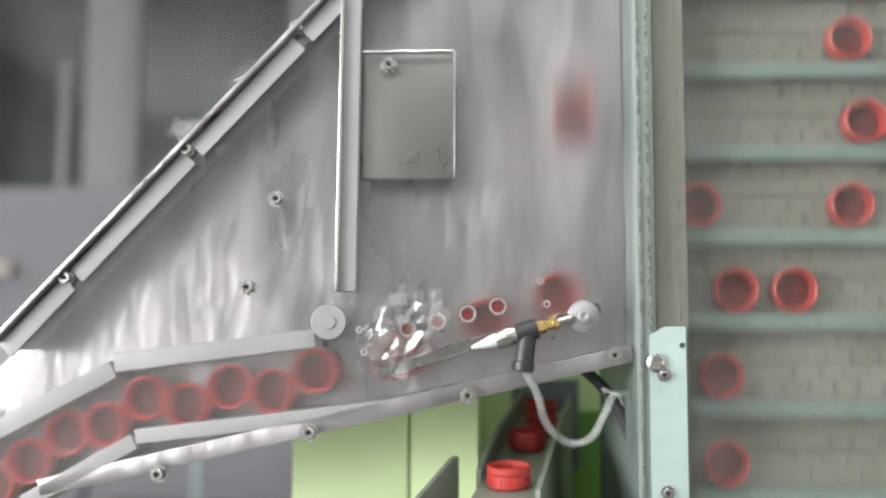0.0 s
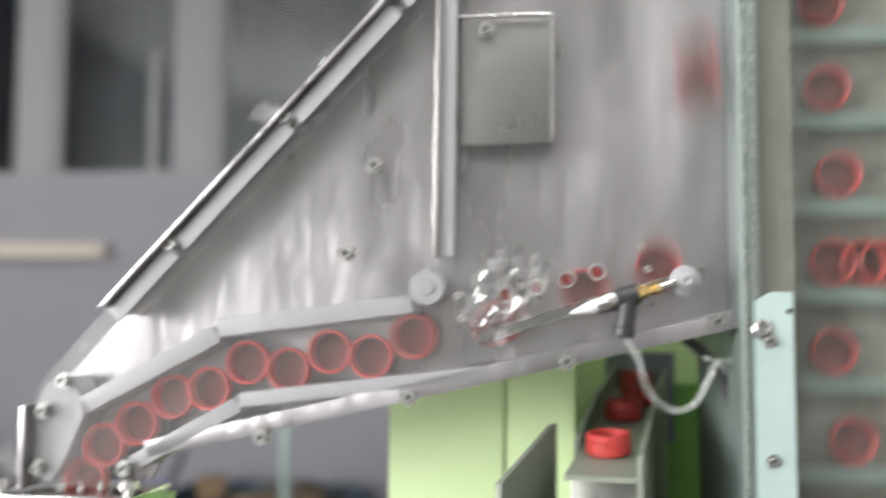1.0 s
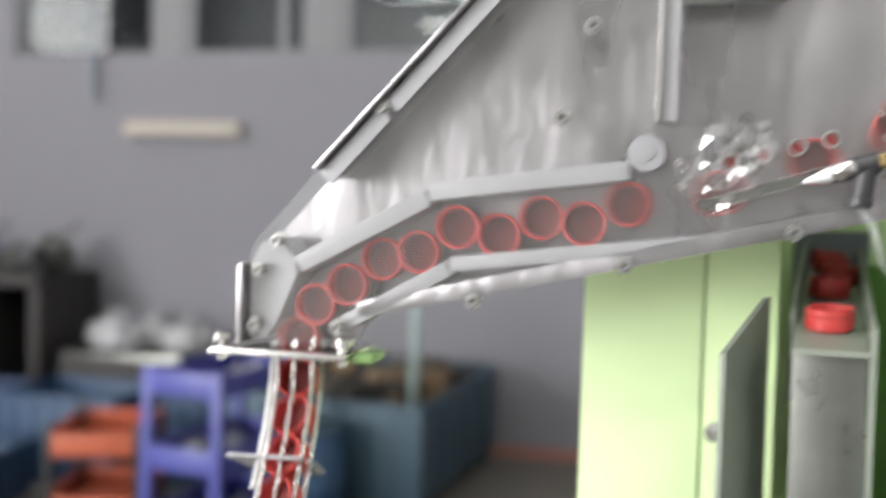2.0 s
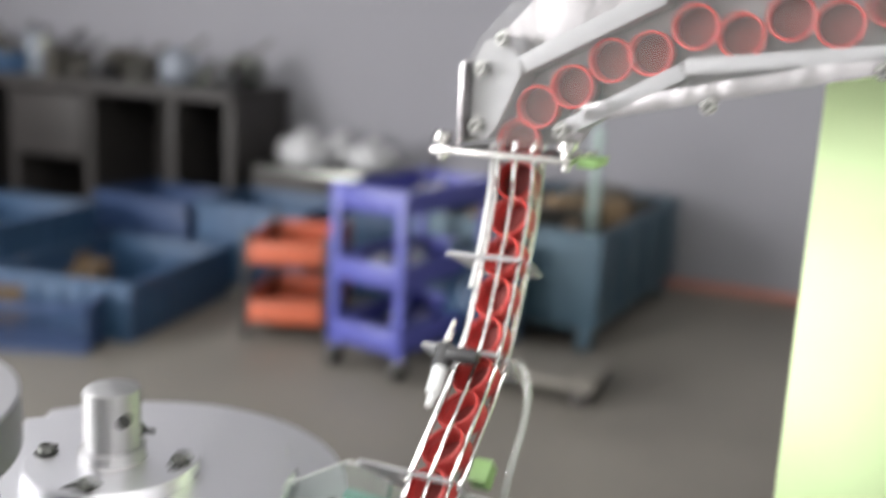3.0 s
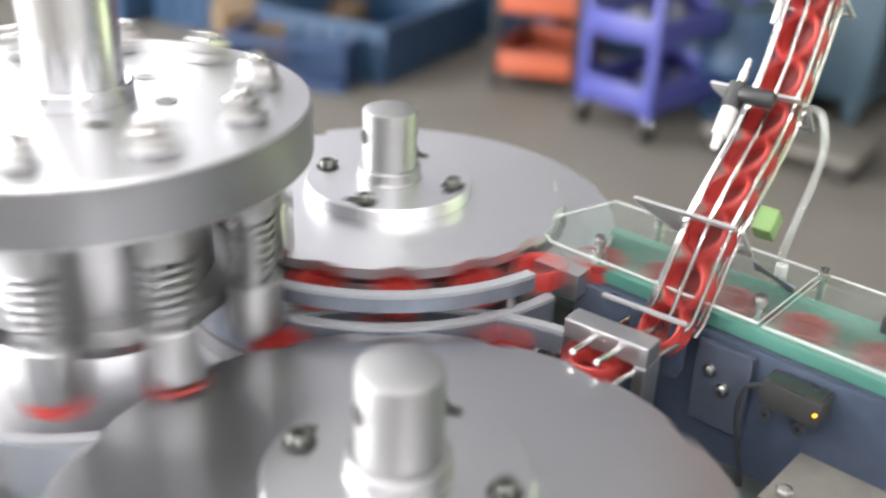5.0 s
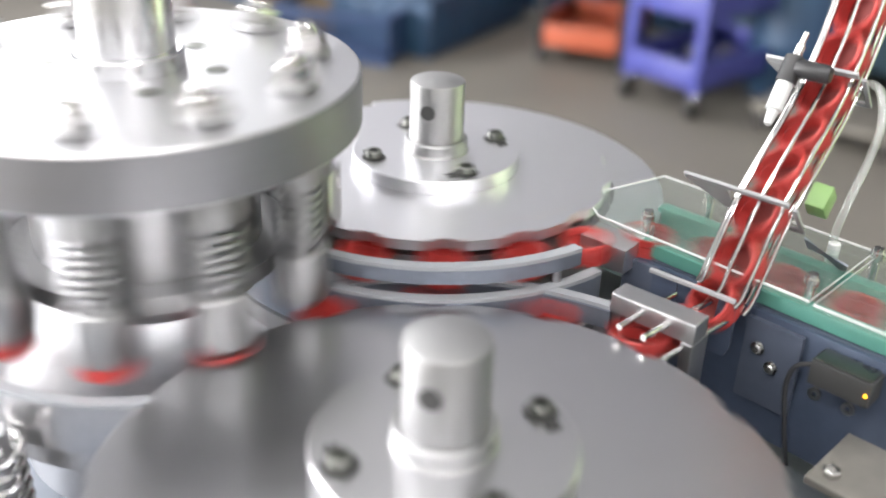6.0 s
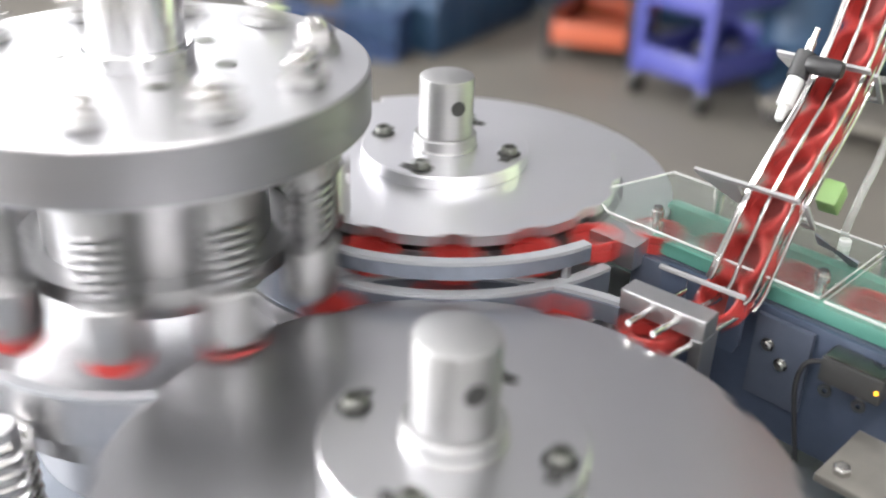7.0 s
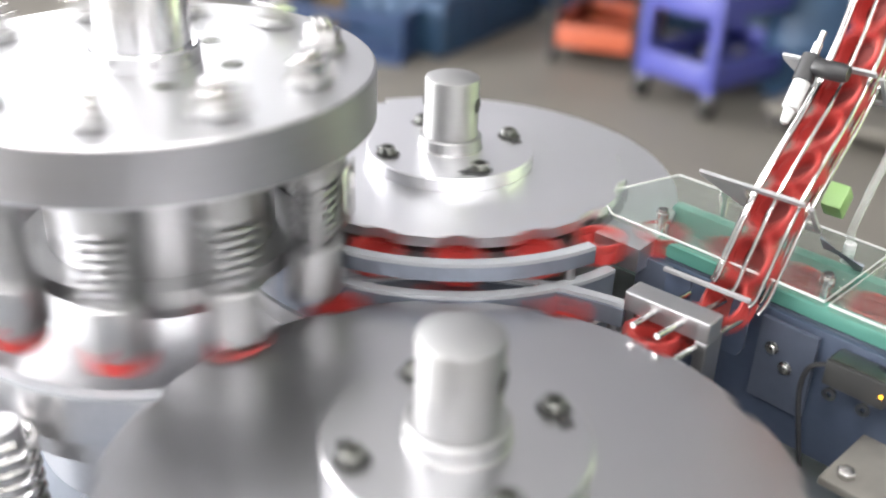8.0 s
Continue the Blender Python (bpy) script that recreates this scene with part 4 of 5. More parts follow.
def belt_link():
    """One row of the belt: plate, cleat and the hinge ticks between its modules."""
    link = thing("belt_link", loop_pose(0), "grey-green modular belt row with a pale cleat", "belt link", "belt rows")
    part("plate", box(bmesh.new(), (BELT_U0, 0.0, -LINK_PITCH / 2 + 0.0004), (BELT_U1, 0.006, LINK_PITCH / 2 - 0.0004), 0.0008), M_BELT, link)
    cleat = bmesh.new()
    box(cleat, (BELT_U0 + 0.001, -0.018, -0.0075), (BELT_U1 - 0.002, -0.0003, 0.0065), 0.0022)
    cl = part("cleat", cleat, M_CLEAT, link, "pale teal cleat")
    rivets = bmesh.new()
    u = BELT_U0 + 0.011
    k = 0
    while u < BELT_U1 - 0.02:
        box(rivets, (u, -0.0192, -0.003), (u + 0.0022, -0.0183, 0.003), 0.0003)
        u += (0.040, 0.021)[k % 2]
        k += 1
    part("rivets", rivets, M_BELT, cl)
    ticks = bmesh.new()
    rnd = random.Random(5)
    for row, off in ((0.017, 0.0), (0.029, 0.012), (-0.0145, 0.006), (-0.029, 0.017)):
        u = BELT_U0 + 0.004 + off
        while u < BELT_U1 - 0.01:
            box(ticks, (u, -0.0016, row - 0.004), (u + 0.0010, -0.0001, row + 0.004))
            u += 0.0205 + rnd.uniform(-0.001, 0.001)
    part("hinge_ticks", ticks, M_RAIL, link)
    return link


# ---- feed chute ----
CHUTE = [(-0.282, 0.020, -0.166), (-0.278, 0.006, -0.205), (-0.2735, -0.024, -0.2535), (-0.2715, -0.075, -0.334), (-0.2695, -0.161, -0.395), (-0.2710, -0.189, -0.4335), (-0.2755, -0.2000, -0.4610), (-0.288, -0.225, -0.4785), (-0.3057, -0.2723, -0.479)]


def chute_frames(points):
    """Point, along, across, outwards (towards the open face of the caps) at each step."""
    out = []
    for i, p in enumerate(points):
        d = (points[min(i + 1, len(points) - 1)] - points[max(i - 1, 0)]).normalized()
        across = Vector((1, 0, 0))
        across = (across - d * across.dot(d)).normalized()
        face = d.cross(across).normalized()
        if face.y > 0.2 or face.z < -0.2:
            face = -face
        out.append((p, d, across, face))
    return out


PINS = (((-0.3086, -0.2827, -0.4600), (-0.3060, -0.2090, -0.4660)), ((-0.2898, -0.2837, -0.4600), (-0.2795, -0.2090, -0.4610)), ((-0.2795, -0.2850, -0.4760), (-0.2640, -0.2090, -0.4690)))


def chute():
    c = thing("feed_chute", BASE, "open feed chute of bent steel rods filled with red caps", "chute")
    fr = chute_frames(spline(CHUTE, 8))
    fr = [f for f in fr if f[0].y > -0.2005]
    for name, a, f, r in (("front_rod", 0.0, 0.0150, 0.0016), ("front_rod", -0.0152, 0.0125, 0.0017), ("front_rod", 0.0155, 0.0125, 0.0015), ("side_rod", -0.0205, 0.004, 0.0017), ("side_rod", 0.0205, 0.003, 0.0015),
                          ("back_rod", -0.012, -0.0145, 0.0016), ("back_rod", 0.012, -0.0145, 0.0016)):
        part(name, tube(bmesh.new(), [p + across * a + face * f for p, d, across, face in fr], r, 8), M_CHROME, c)
    part("side_strip", tube(bmesh.new(), [p + across * -0.0222 + face * 0.008 for p, d, across, face in fr[:20]], 0.0026, 8), M_NOZZLE, c, "white plastic side strip")
    for idx, wide in ((17, 0.72), (24, 0.74), (33, 0.92)):
        p, d, across, face = fr[idx]
        m = Matrix((across, face, d)).transposed().to_4x4()
        m.translation = p
        ring = bmesh.new()
        t = 0.0012
        x0, x1 = -0.052 * wide - 0.008, 0.021
        box(ring, (x0, 0.0172, -t), (x1, 0.0235, t), 0.0004, m)
        prism(ring, [(-0.0240, 0.0170), (x0, 0.0170), (-0.032, -0.016), (-0.0240, -0.016)], -t, t, m)
        box(ring, (0.0225, -0.022, -t), (x1 + 0.005, 0.0170, t), 0.0004, m)
        box(ring, (-0.0243, -0.022, -t), (0.0243, -0.0165, t), 0.0004, m)
        part("bracket", ring, M_WHITE_BAR, c)
    p, d, across, face = fr[33]
    m = Matrix((across, face, d)).transposed().to_4x4()
    m.translation = p
    part("green_block", box(bmesh.new(), (0.0235, -0.014, -0.029), (0.0375, 0.004, -0.011), 0.0015, m), M_LIME, c, "pale green plastic block")
    part("gusset", prism(bmesh.new(), [(0.0265, -0.04), (0.054, -0.052), (0.050, -0.07), (0.0265, -0.0225)], 0.0015, 0.0035, m), M_GREYPAINT, c, "grey-blue gusset plate")
    # end block on the deck with pins through it
    blk = part("end_block", bmesh.new(), M_ALU_DULL, c, "grey aluminium end block")
    bm = bmesh.new()
    box(bm, (-0.330, -0.256, -0.490), (-0.322, -0.238, -0.4682), 0.0006)
    box(bm, (-0.2745, -0.2595, -0.518), (-0.2655, -0.236, -0.4682), 0.001)
    box(bm, (-0.330, -0.2588, -0.4680), (-0.2655, -0.2400, -0.4525), 0.0012)
    bm.to_mesh(blk.data)
    bm.free()
    for a, b in PINS:
        part("pin", tube(bmesh.new(), [a, b], 0.0023, 10), M_CHROME, blk)
    part("end_plate", box(bmesh.new(), (-0.326, -0.2085, -0.520), (-0.3060, -0.2060, -0.4560), 0.0006), M_BLUEGREY, c)
    lip = bmesh.new()
    box(lip, (-0.326, -0.2148, -0.4532), (-0.260, -0.2112, -0.4504), 0.0006)
    part("end_frame", lip, M_WHITE_BAR, c)
    part("end_plate", prism(bmesh.new(), [(-0.277, -0.500), (-0.2640, -0.500), (-0.2605, -0.4925), (-0.2605, -0.4560), (-0.2735, -0.4560)], 0.2060, 0.2085, FACE), M_BLUEGREY, c)
    # sensor on the middle bracket
    p, d, across, face = fr[23]
    m = Matrix((across, face, -d)).transposed().to_4x4()
    m.translation = p + across * 0.011 + d * 0.022
    s = thing("proximity_sensor", BASE @ m, "small grey sensor with a black cross-head clamped on the chute", "sensor")
    part("body", lathe(bmesh.new(), [(0, -0.042), (0.003, -0.040), (0.0042, -0.030), (0.0062, -0.029), (0.0062, -0.008), (0, -0.008)], 14, Matrix.Translation((-0.034, 0.0285, 0.0))), M_NOZZLE, s)
    part("collar", lathe(bmesh.new(), [(0, -0.008), (0.0075, -0.008), (0.0075, 0.012), (0, 0.012)], 14, Matrix.Translation((-0.034, 0.0285, 0.0))), M_BLACK, s)
    part("cross_head", lathe(bmesh.new(), [(0, 0), (0.0058, 0.0), (0.0068, 0.003), (0.0068, 0.022), (0.0055, 0.025), (0, 0.025)], 14, Matrix.Translation((-0.030, 0.0305, 0.004)) @ Matrix.Rotation(radians(90), 4, "Y")), M_BLACK, s)
    part("plug", lathe(bmesh.new(), [(0, 0.0122), (0.0035, 0.0122), (0.0035, 0.022), (0.0022, 0.023), (0.0022, 0.032), (0, 0.033)], 12, Matrix.Translation((-0.034, 0.0285, 0.0))), M_CHROME, s)
    # hose that bends down beside the chute
    hs = thing("air_hose", BASE, "clear plastic hose bending down beside the chute", "hose")
    part("hose", tube(bmesh.new(), spline([(-0.256, -0.070, -0.334), (-0.247, -0.070, -0.329), (-0.238, -0.072, -0.333), (-0.2305, -0.080, -0.352), (-0.230, -0.092, -0.377), (-0.233, -0.102, -0.402), (-0.236, -0.108, -0.430), (-0.234, -0.110, -0.4445)], 6), 0.0031, 12, False), M_HOSE, hs)
    part("ferrule", cyl(bmesh.new(), 0.0046, -0.004, 0.012, 12, 0.0006, Matrix.Translation((-0.234, -0.110, -0.4485))), M_NOZZLE, hs)


# ---- star wheels, turret and deck ----
NEAR, FAR, MID = (-0.2986, -0.4757), (-0.5446, -0.1937), (-0.603, -0.437)
NEAR_V, FAR_V, DISC = -0.468, -0.438, -0.468       # tops of the two wheels; the turret stands on the lower level
NEAR_RING, FAR_RING, POCKETS = 0.2035, 0.1535, 16
HEADS, HEAD_RING = 10, 0.117
SPIN = 225.0        # degrees a second


def star_wheel(m, ring, tall, inset, face, rise, collar):
    s = thing("star_wheel", m, "spinning aluminium star wheel with scalloped rim, flange and shaft", "star wheel", "star wheels")
    outline = []
    rim, pocket = ring - inset, 0.0190
    seat = rim + 0.0135
    half = math.acos((rim ** 2 + seat ** 2 - pocket ** 2) / (2 * rim * seat))
    for k in range(POCKETS):
        c = 2 * math.pi * k / POCKETS
        a0 = math.atan2(rim * math.sin(-half), rim * math.cos(-half) - seat)
        for j in range(9):
            a = a0 - (2 * math.pi + 2 * a0) * j / 8
            x, y = seat + pocket * math.cos(a), pocket * math.sin(a)
            outline.append((x * math.cos(c) - y * math.sin(c), x * math.sin(c) + y * math.cos(c)))
        for j in range(1, 4):
            a = c + half + (2 * math.pi / POCKETS - 2 * half) * j / 4
            outline.append((rim * math.cos(a), rim * math.sin(a)))
    part("disc", prism(bmesh.new(), outline, -0.008, 0.0), face, s)
    part("lower_disc", prism(bmesh.new(), [(0.93 * x, 0.93 * y) for x, y in outline], -0.034, -0.018), M_ALU_DULL, s)
    part("hub_core", cyl(bmesh.new(), 0.11, -0.018, -0.008, 48), M_ALU_DULL, s)
    part("flange", lathe(bmesh.new(), [(0.02, 0.0002), (0.0700, 0.0002), (0.0700, rise - 0.0012), (0.0688, rise), (0.02, rise)], 72), face, s, "raised turned hub flange")
    shaft = part("shaft", lathe(bmesh.new(), [(0, rise + 0.0002), (collar + 0.0012, rise + 0.0002), (collar, rise + 0.0016), (collar, rise + 0.0100), (collar - 0.001, rise + 0.0110), (0.0226, rise + 0.0112), (0.0226, tall - 0.0032), (0.0220, tall - 0.0010), (0.0200, tall), (0, tall)], 48), M_SATIN, s, "bright round shaft end")
    for a in (0, 180):
        part("cross_hole", cyl(bmesh.new(), 0.0062, 0.0, 0.0004, 20, 0, Matrix.Rotation(radians(a), 4, "Z") @ Matrix.Translation((0.0225, 0, tall - 0.022)) @ Matrix.Rotation(radians(90), 4, "Y")), M_RUBBER, shaft, "dark cross hole")
    for k in range(4):
        a = radians(45 + 90 * k)
        put = Matrix.Rotation(a, 4, "Z") @ Matrix.Translation((0.056, 0, rise))
        # recess shade put in as a black disc; nothing is sunk
        seat_ring = part("counterbore", lathe(bmesh.new(), [(0, 0.0002), (0.0092, 0.0002), (0.0098, 0.0008), (0.0092, 0.0010), (0, 0.0010)], 20, put), M_RUBBER, s, "flat black disc standing in for a shaded screw recess")
        part("screw", lathe(bmesh.new(), [(0, 0.0011), (0.0066, 0.0011), (0.0066, 0.0062), (0.0058, 0.0070), (0.0034, 0.0070), (0.0032, 0.0030), (0, 0.0030)], 18, put), M_STEEL_DARK, seat_ring, "dark steel socket screw")
        part("slot", box(bmesh.new(), (-0.004, -0.016, 0.0002), (0.004, -0.0095, 0.0009), 0, put), M_RUBBER, seat_ring)
    return s


def turret():
    t = thing("capping_turret", at(*MID, DISC), "spinning aluminium capping turret with sprung heads under a thick plate", "turret")
    top = 0.154
    body = top - 0.037
    part("top_plate", lathe(bmesh.new(), [(0.03, top - 0.037), (0.1488, top - 0.037), (0.1500, top - 0.0355), (0.1500, top - 0.0015), (0.1485, top), (0.03, top)], 96), M_PLATE, t)
    # added band, its colour darkened to hold back light on the plate's side
    part("rim_band", lathe(bmesh.new(), [(0.1501, top - 0.0352), (0.1506, top - 0.0350), (0.1506, top - 0.0022), (0.1501, top - 0.0020)], 96), M_RIM_DIM, t, "fine-turned plate edge, toned darker against glare")
    part("post", lathe(bmesh.new(), [(0, top), (0.0305, top), (0.0305, top + 0.24), (0, top + 0.24)], 48), M_ALU_SIDE, t)
    part("collar", lathe(bmesh.new(), [(0.0306, top + 0.0002), (0.0355, top + 0.0002), (0.0355, top + 0.011), (0.034, top + 0.0125), (0.0306, top + 0.0125)], 48), M_ALU_SIDE, t)
    part("core", cyl(bmesh.new(), 0.078, 0.0035, top - 0.0372, 48), M_ALU_DULL, t)
    part("lower_ring", lathe(bmesh.new(), [(0.0782, 0.022), (0.097, 0.022), (0.097, 0.034), (0.0782, 0.034)], 48), M_SATIN, t)
    for k in range(6):
        a = radians(60 * k + 14)
        part("hole", lathe(bmesh.new(), [(0, 0.0004), (0.004, 0.0004), (0.004, 0.0008), (0.0072, 0.0008), (0.0072, 0.0002)], 18, Matrix.Translation((0.057 * math.cos(a), 0.057 * math.sin(a), top))), M_STEEL_DARK, t)
    shared = {}
    for k in range(HEADS):
        a = 360 * k / HEADS
        place = Matrix.Rotation(radians(a), 4, "Z") @ Matrix.Translation((HEAD_RING, 0, 0))

        def piece(name, build, mat, parent, m=Matrix.Identity(4)):
            if name not in shared:
                shared[name] = finish(name, build(), mat)
            ob = new(name, shared[name])
            ob.parent = parent
            ob.matrix_basis = m
            return ob

        head = piece("head", lambda: lathe(bmesh.new(), [(0, 0.006), (0.0175, 0.006), (0.0190, 0.008), (0.0190, 0.0425), (0.0175, 0.044), (0, 0.044)], 28), M_SATIN, t, place)

        def coil():
            bm = bmesh.new()
            tube(bm, [(0.0135 * math.cos(q), 0.0135 * math.sin(q), 0.045 + 0.046 * q / (14 * math.pi)) for q in [2 * math.pi * 7 * i / 84 for i in range(85)]], 0.0019, 6)
            return bm

        piece("spring", coil, M_ALU_DULL, head)
        piece("spindle", lambda: cyl(bmesh.new(), 0.0098, 0.0442, top - 0.0372, 18), M_ALU_DULL, head)
        piece("sleeve", lambda: lathe(bmesh.new(), [(0.010, 0.0925), (0.0165, 0.0925), (0.0165, top - 0.0374), (0.010, top - 0.0374)], 24), M_SATIN, head)
        nut = piece("nut_base", lambda: cyl(bmesh.new(), 0.0155, top + 0.0002, top + 0.0065, 24, 0.001), M_SATIN, t, place)
        piece("hex_nut", lambda: lathe(bmesh.new(), [(0, top + 0.0067), (0.0122, top + 0.0067), (0.0125, top + 0.008), (0.0125, top + 0.0155), (0.011, top + 0.0165), (0, top + 0.0165)], 6), M_CHROME, nut)
        piece("stud", lambda: cyl(bmesh.new(), 0.0068, top + 0.0167, top + 0.022, 16, 0.001), M_CHROME, nut)
    # a striker block between two heads
    part("striker", box(bmesh.new(), (HEAD_RING - 0.005, 0.024, 0.046), (HEAD_RING + 0.012, 0.044, 0.088), 0.002), M_CHROME, t)
    return t


def arc_rail(name, centre, r0, r1, a0, a1, v0, v1, mat, label, lipped=True):
    ob = thing(name, at(*centre, 0), label, "guide rail", "guide rails")
    n = max(12, int(abs(a1 - a0) / 3))
    angles = [radians(a0 + (a1 - a0) * k / n) for k in range(n + 1)]
    outline = [(r1 * math.cos(a), r1 * math.sin(a)) for a in angles] + [(r0 * math.cos(a), r0 * math.sin(a)) for a in reversed(angles)]
    part("rail", prism(bmesh.new(), outline, v0, v1), mat, ob)
    if not lipped:
        return ob
    lip = [(r1 * math.cos(a), r1 * math.sin(a)) for a in angles] + [((r1 - 0.0085) * math.cos(a), (r1 - 0.0075) * math.sin(a)) for a in reversed(angles)]
    part("lip", prism(bmesh.new(), lip, v1 + 0.0002, v1 + 0.0032), M_LIP, ob)
    return ob


BED = -0.60          # top of the machine base


def deck():
    far_rail = arc_rail("guide_rail", FAR, 0.1725, 0.1815, 232, 346, FAR_V - 0.0160, FAR_V - 0.0055, M_RAIL, "curved grey guide rail round the star wheel")
    arc_rail("guide_plate", FAR, 0.151, 0.191, -2, 150, FAR_V - 0.034, FAR_V - 0.0145, M_ALU, "broad aluminium guide plate behind the star wheel", False)
    arc_rail("lower_rail", FAR, 0.1745, 0.1855, 236, 352, FAR_V - 0.0640, FAR_V - 0.0290, M_RAIL, "lower blue-grey guide ring round the star wheel")
    near_rail = arc_rail("guide_rail", NEAR, 0.2180, 0.2270, 98, 152, NEAR_V - 0.014, NEAR_V + 0.0005, M_RAIL, "curved grey guide rail round the star wheel")
    arc_rail("guide_rail", MID, 0.139, 0.147, 205, 330, DISC - 0.046, DISC - 0.012, M_ALU_DULL, "curved aluminium guide rail under the turret")
    for c, v, r, sunk in ((FAR, FAR_V, 0.188, 0.014), (NEAR, NEAR_V, 0.199, 0.0), (MID, DISC, 0.137, 0.0)):
        b = thing("wheel_bed", at(*c, v), "round machined bed under a spinning wheel", "wheel bed", "wheel beds")
        low = BED - v
        part("bed", lathe(bmesh.new(), [(0, -0.070 - sunk), (r, -0.070 - sunk), (r, -0.0515 - sunk), (r - 0.002, -0.0505 - sunk), (0, -0.0505 - sunk)], 72), M_ALU_DULL, b)
        part("bed_step", lathe(bmesh.new(), [(0, low), (r - 0.03, low), (r - 0.03, -0.0702 - sunk), (0, -0.0702 - sunk)], 64), M_ALU_DULL, b)
    for rail, r, low, top, spots in ((far_rail, 0.177, FAR_V - 0.0643, FAR_V - 0.0162, (238, 262, 340)), (near_rail, 0.2225, BED, NEAR_V - 0.0142, (100, 149))):
        for a in spots:
            part("standoff", cyl(bmesh.new(), 0.004, low, top, 14, 0, Matrix.Translation((r * math.cos(radians(a)), r * math.sin(radians(a)), 0))), M_ALU_DULL, rail)
    base = thing("machine_pedestal", BASE, "green machine pedestal with a thick blue-grey top plate", "machine pedestal")
    part("top_plate", box(bmesh.new(), (-0.98, -0.86, BED - 0.025), (0.12, 0.10, BED - 0.0003), 0.003), M_GREYPAINT, base)
    part("body", box(bmesh.new(), (-0.96, -0.84, FLOOR_V + 0.08), (0.10, 0.08, BED - 0.0255), 0.004), M_GREEN, base)
    part("plinth", box(bmesh.new(), (-0.94, -0.82, FLOOR_V), (0.08, 0.06, FLOOR_V + 0.0795)), M_BLACK, base)
    # coil springs on guide posts at the near edge of the deck
    for u, w in ((-0.553, -0.597), (-0.62, -0.622)):
        g = thing("guide_post", at(u, w, BED), "sprung steel guide post on the deck", "guide post", "guide posts")
        part("post", cyl(bmesh.new(), 0.012, 0, 0.108, 20, 0.001), M_ALU_DULL, g)
        part("spring", tube(bmesh.new(), [(0.018 * math.cos(q), 0.018 * math.sin(q), 0.004 + 0.098 * q / (20 * math.pi)) for q in [2 * math.pi * 10 * i / 120 for i in range(121)]], 0.0026, 6), M_CHROME, g)


CONV = at(-0.383, -0.165, -0.461, 0, 0, -4.5)


def conveyor():
    c = thing("outfeed_conveyor", CONV, "outfeed conveyor with mint strips, clear covers and blue-grey sides", "conveyor")
    end = 1.36
    part("near_plate", box(bmesh.new(), (0.03, -0.0135, -0.105), (end, -0.0085, -0.0045), 0.001), M_BLUEGREY, c)
    part("strip_bed", box(bmesh.new(), (0.03, -0.0084, -0.0105), (end, 0.0060, -0.0038), 0.0005), M_BRACKET, c)
    part("far_plate", box(bmesh.new(), (0.03, 0.0640, -0.105), (end, 0.0690, -0.0085), 0.001), M_BLUEGREY, c)
    part("belt", box(bmesh.new(), (0.0, 0.0070, -0.019), (end, 0.0430, -0.0115), 0.001), M_BELT2, c)
    part("near_strip", box(bmesh.new(), (0.004, -0.0080, -0.0035), (end, 0.0060, 0.008), 0.003), M_MINT, c, "mint green guide strip")
    part("far_strip", box(bmesh.new(), (0.008, 0.0440, -0.008), (end, 0.0560, 0.013), 0.003), M_MINT, c, "mint green guide strip")
    part("clear_cover", prism(bmesh.new(), [(-0.034, 0.002), (-0.004, -0.020), (0.168, -0.020), (0.168, 0.083), (-0.012, 0.083)], 0.0165, 0.0205), M_COVER, c, "clear acrylic cover", smooth=0)
    part("clear_cover", box(bmesh.new(), (0.172, -0.022, 0.0165), (0.92, 0.083, 0.0205)), M_COVER, c, "clear acrylic cover", smooth=0)
    # edge glints of the covers, put in as thin white tubes
    for edge in ([(-0.034, 0.002), (-0.004, -0.020), (0.168, -0.020), (0.168, 0.083), (-0.012, 0.083), (-0.034, 0.002)], [(0.92, -0.022), (0.172, -0.022), (0.172, 0.083), (0.92, 0.083)]):
        part("cover_edge", tube(bmesh.new(), [(x, y, 0.0207) for x, y in edge], 0.0009, 6), M_NOZZLE, c, "thin white line painted as the clear cover's edge glint")
    part("transfer_plate", prism(bmesh.new(), [(-0.030, 0.003), (-0.002, -0.016), (0.028, -0.016), (0.028, 0.078), (-0.010, 0.078)], -0.0245, -0.0195), M_BELT2, c)
    part("side_tray", box(bmesh.new(), (0.03, 0.0445, -0.022), (end, 0.0635, -0.012), 0.001), M_BELT2, c)
    for a, b in (((0.022, -0.0185, -0.07), (0.052, -0.0140, -0.004)), ((0.128, -0.0185, -0.075), (0.170, -0.0140, -0.009))):
        part("angle_bracket", box(bmesh.new(), a, b, 0.001), M_BRACKET, c)
    for x, y in ((0.026, 0.002), (0.036, 0.076), (0.173, 0.074), (0.158, 0.003), (0.40, 0.076), (0.40, 0.0)):
        part("cover_post", lathe(bmesh.new(), [(0, -0.008), (0.003, -0.008), (0.003, 0.0208), (0.0052, 0.021), (0.0052, 0.026), (0.0038, 0.0265), (0.0038, 0.029), (0, 0.029)], 10, Matrix.Translation((x, y, 0))), M_CHROME, c)
    add_bolts(c, [(0.140, -0.0186, -0.030), (0.152, -0.0186, -0.041)], 0.0035, 0.004)
    for x in (0.1, 0.75, 1.25):
        for y in (-0.0085, 0.0555):
            part("leg", box(bmesh.new(), (x, y, (FLOOR_V if x > 0.48 else BED) + 0.461), (x + 0.03, y + 0.0085, -0.1055), 0.001), M_ALU_DULL, c)
    # optical sensor with a lead
    s = thing("optical_sensor", CONV @ pose(0.183, -0.0155, -0.0300), "black optical sensor with an amber light on the conveyor", "sensor")
    part("body", box(bmesh.new(), (0, -0.018, 0.0), (0.042, 0.002, 0.019), 0.002), M_RUBBER, s)
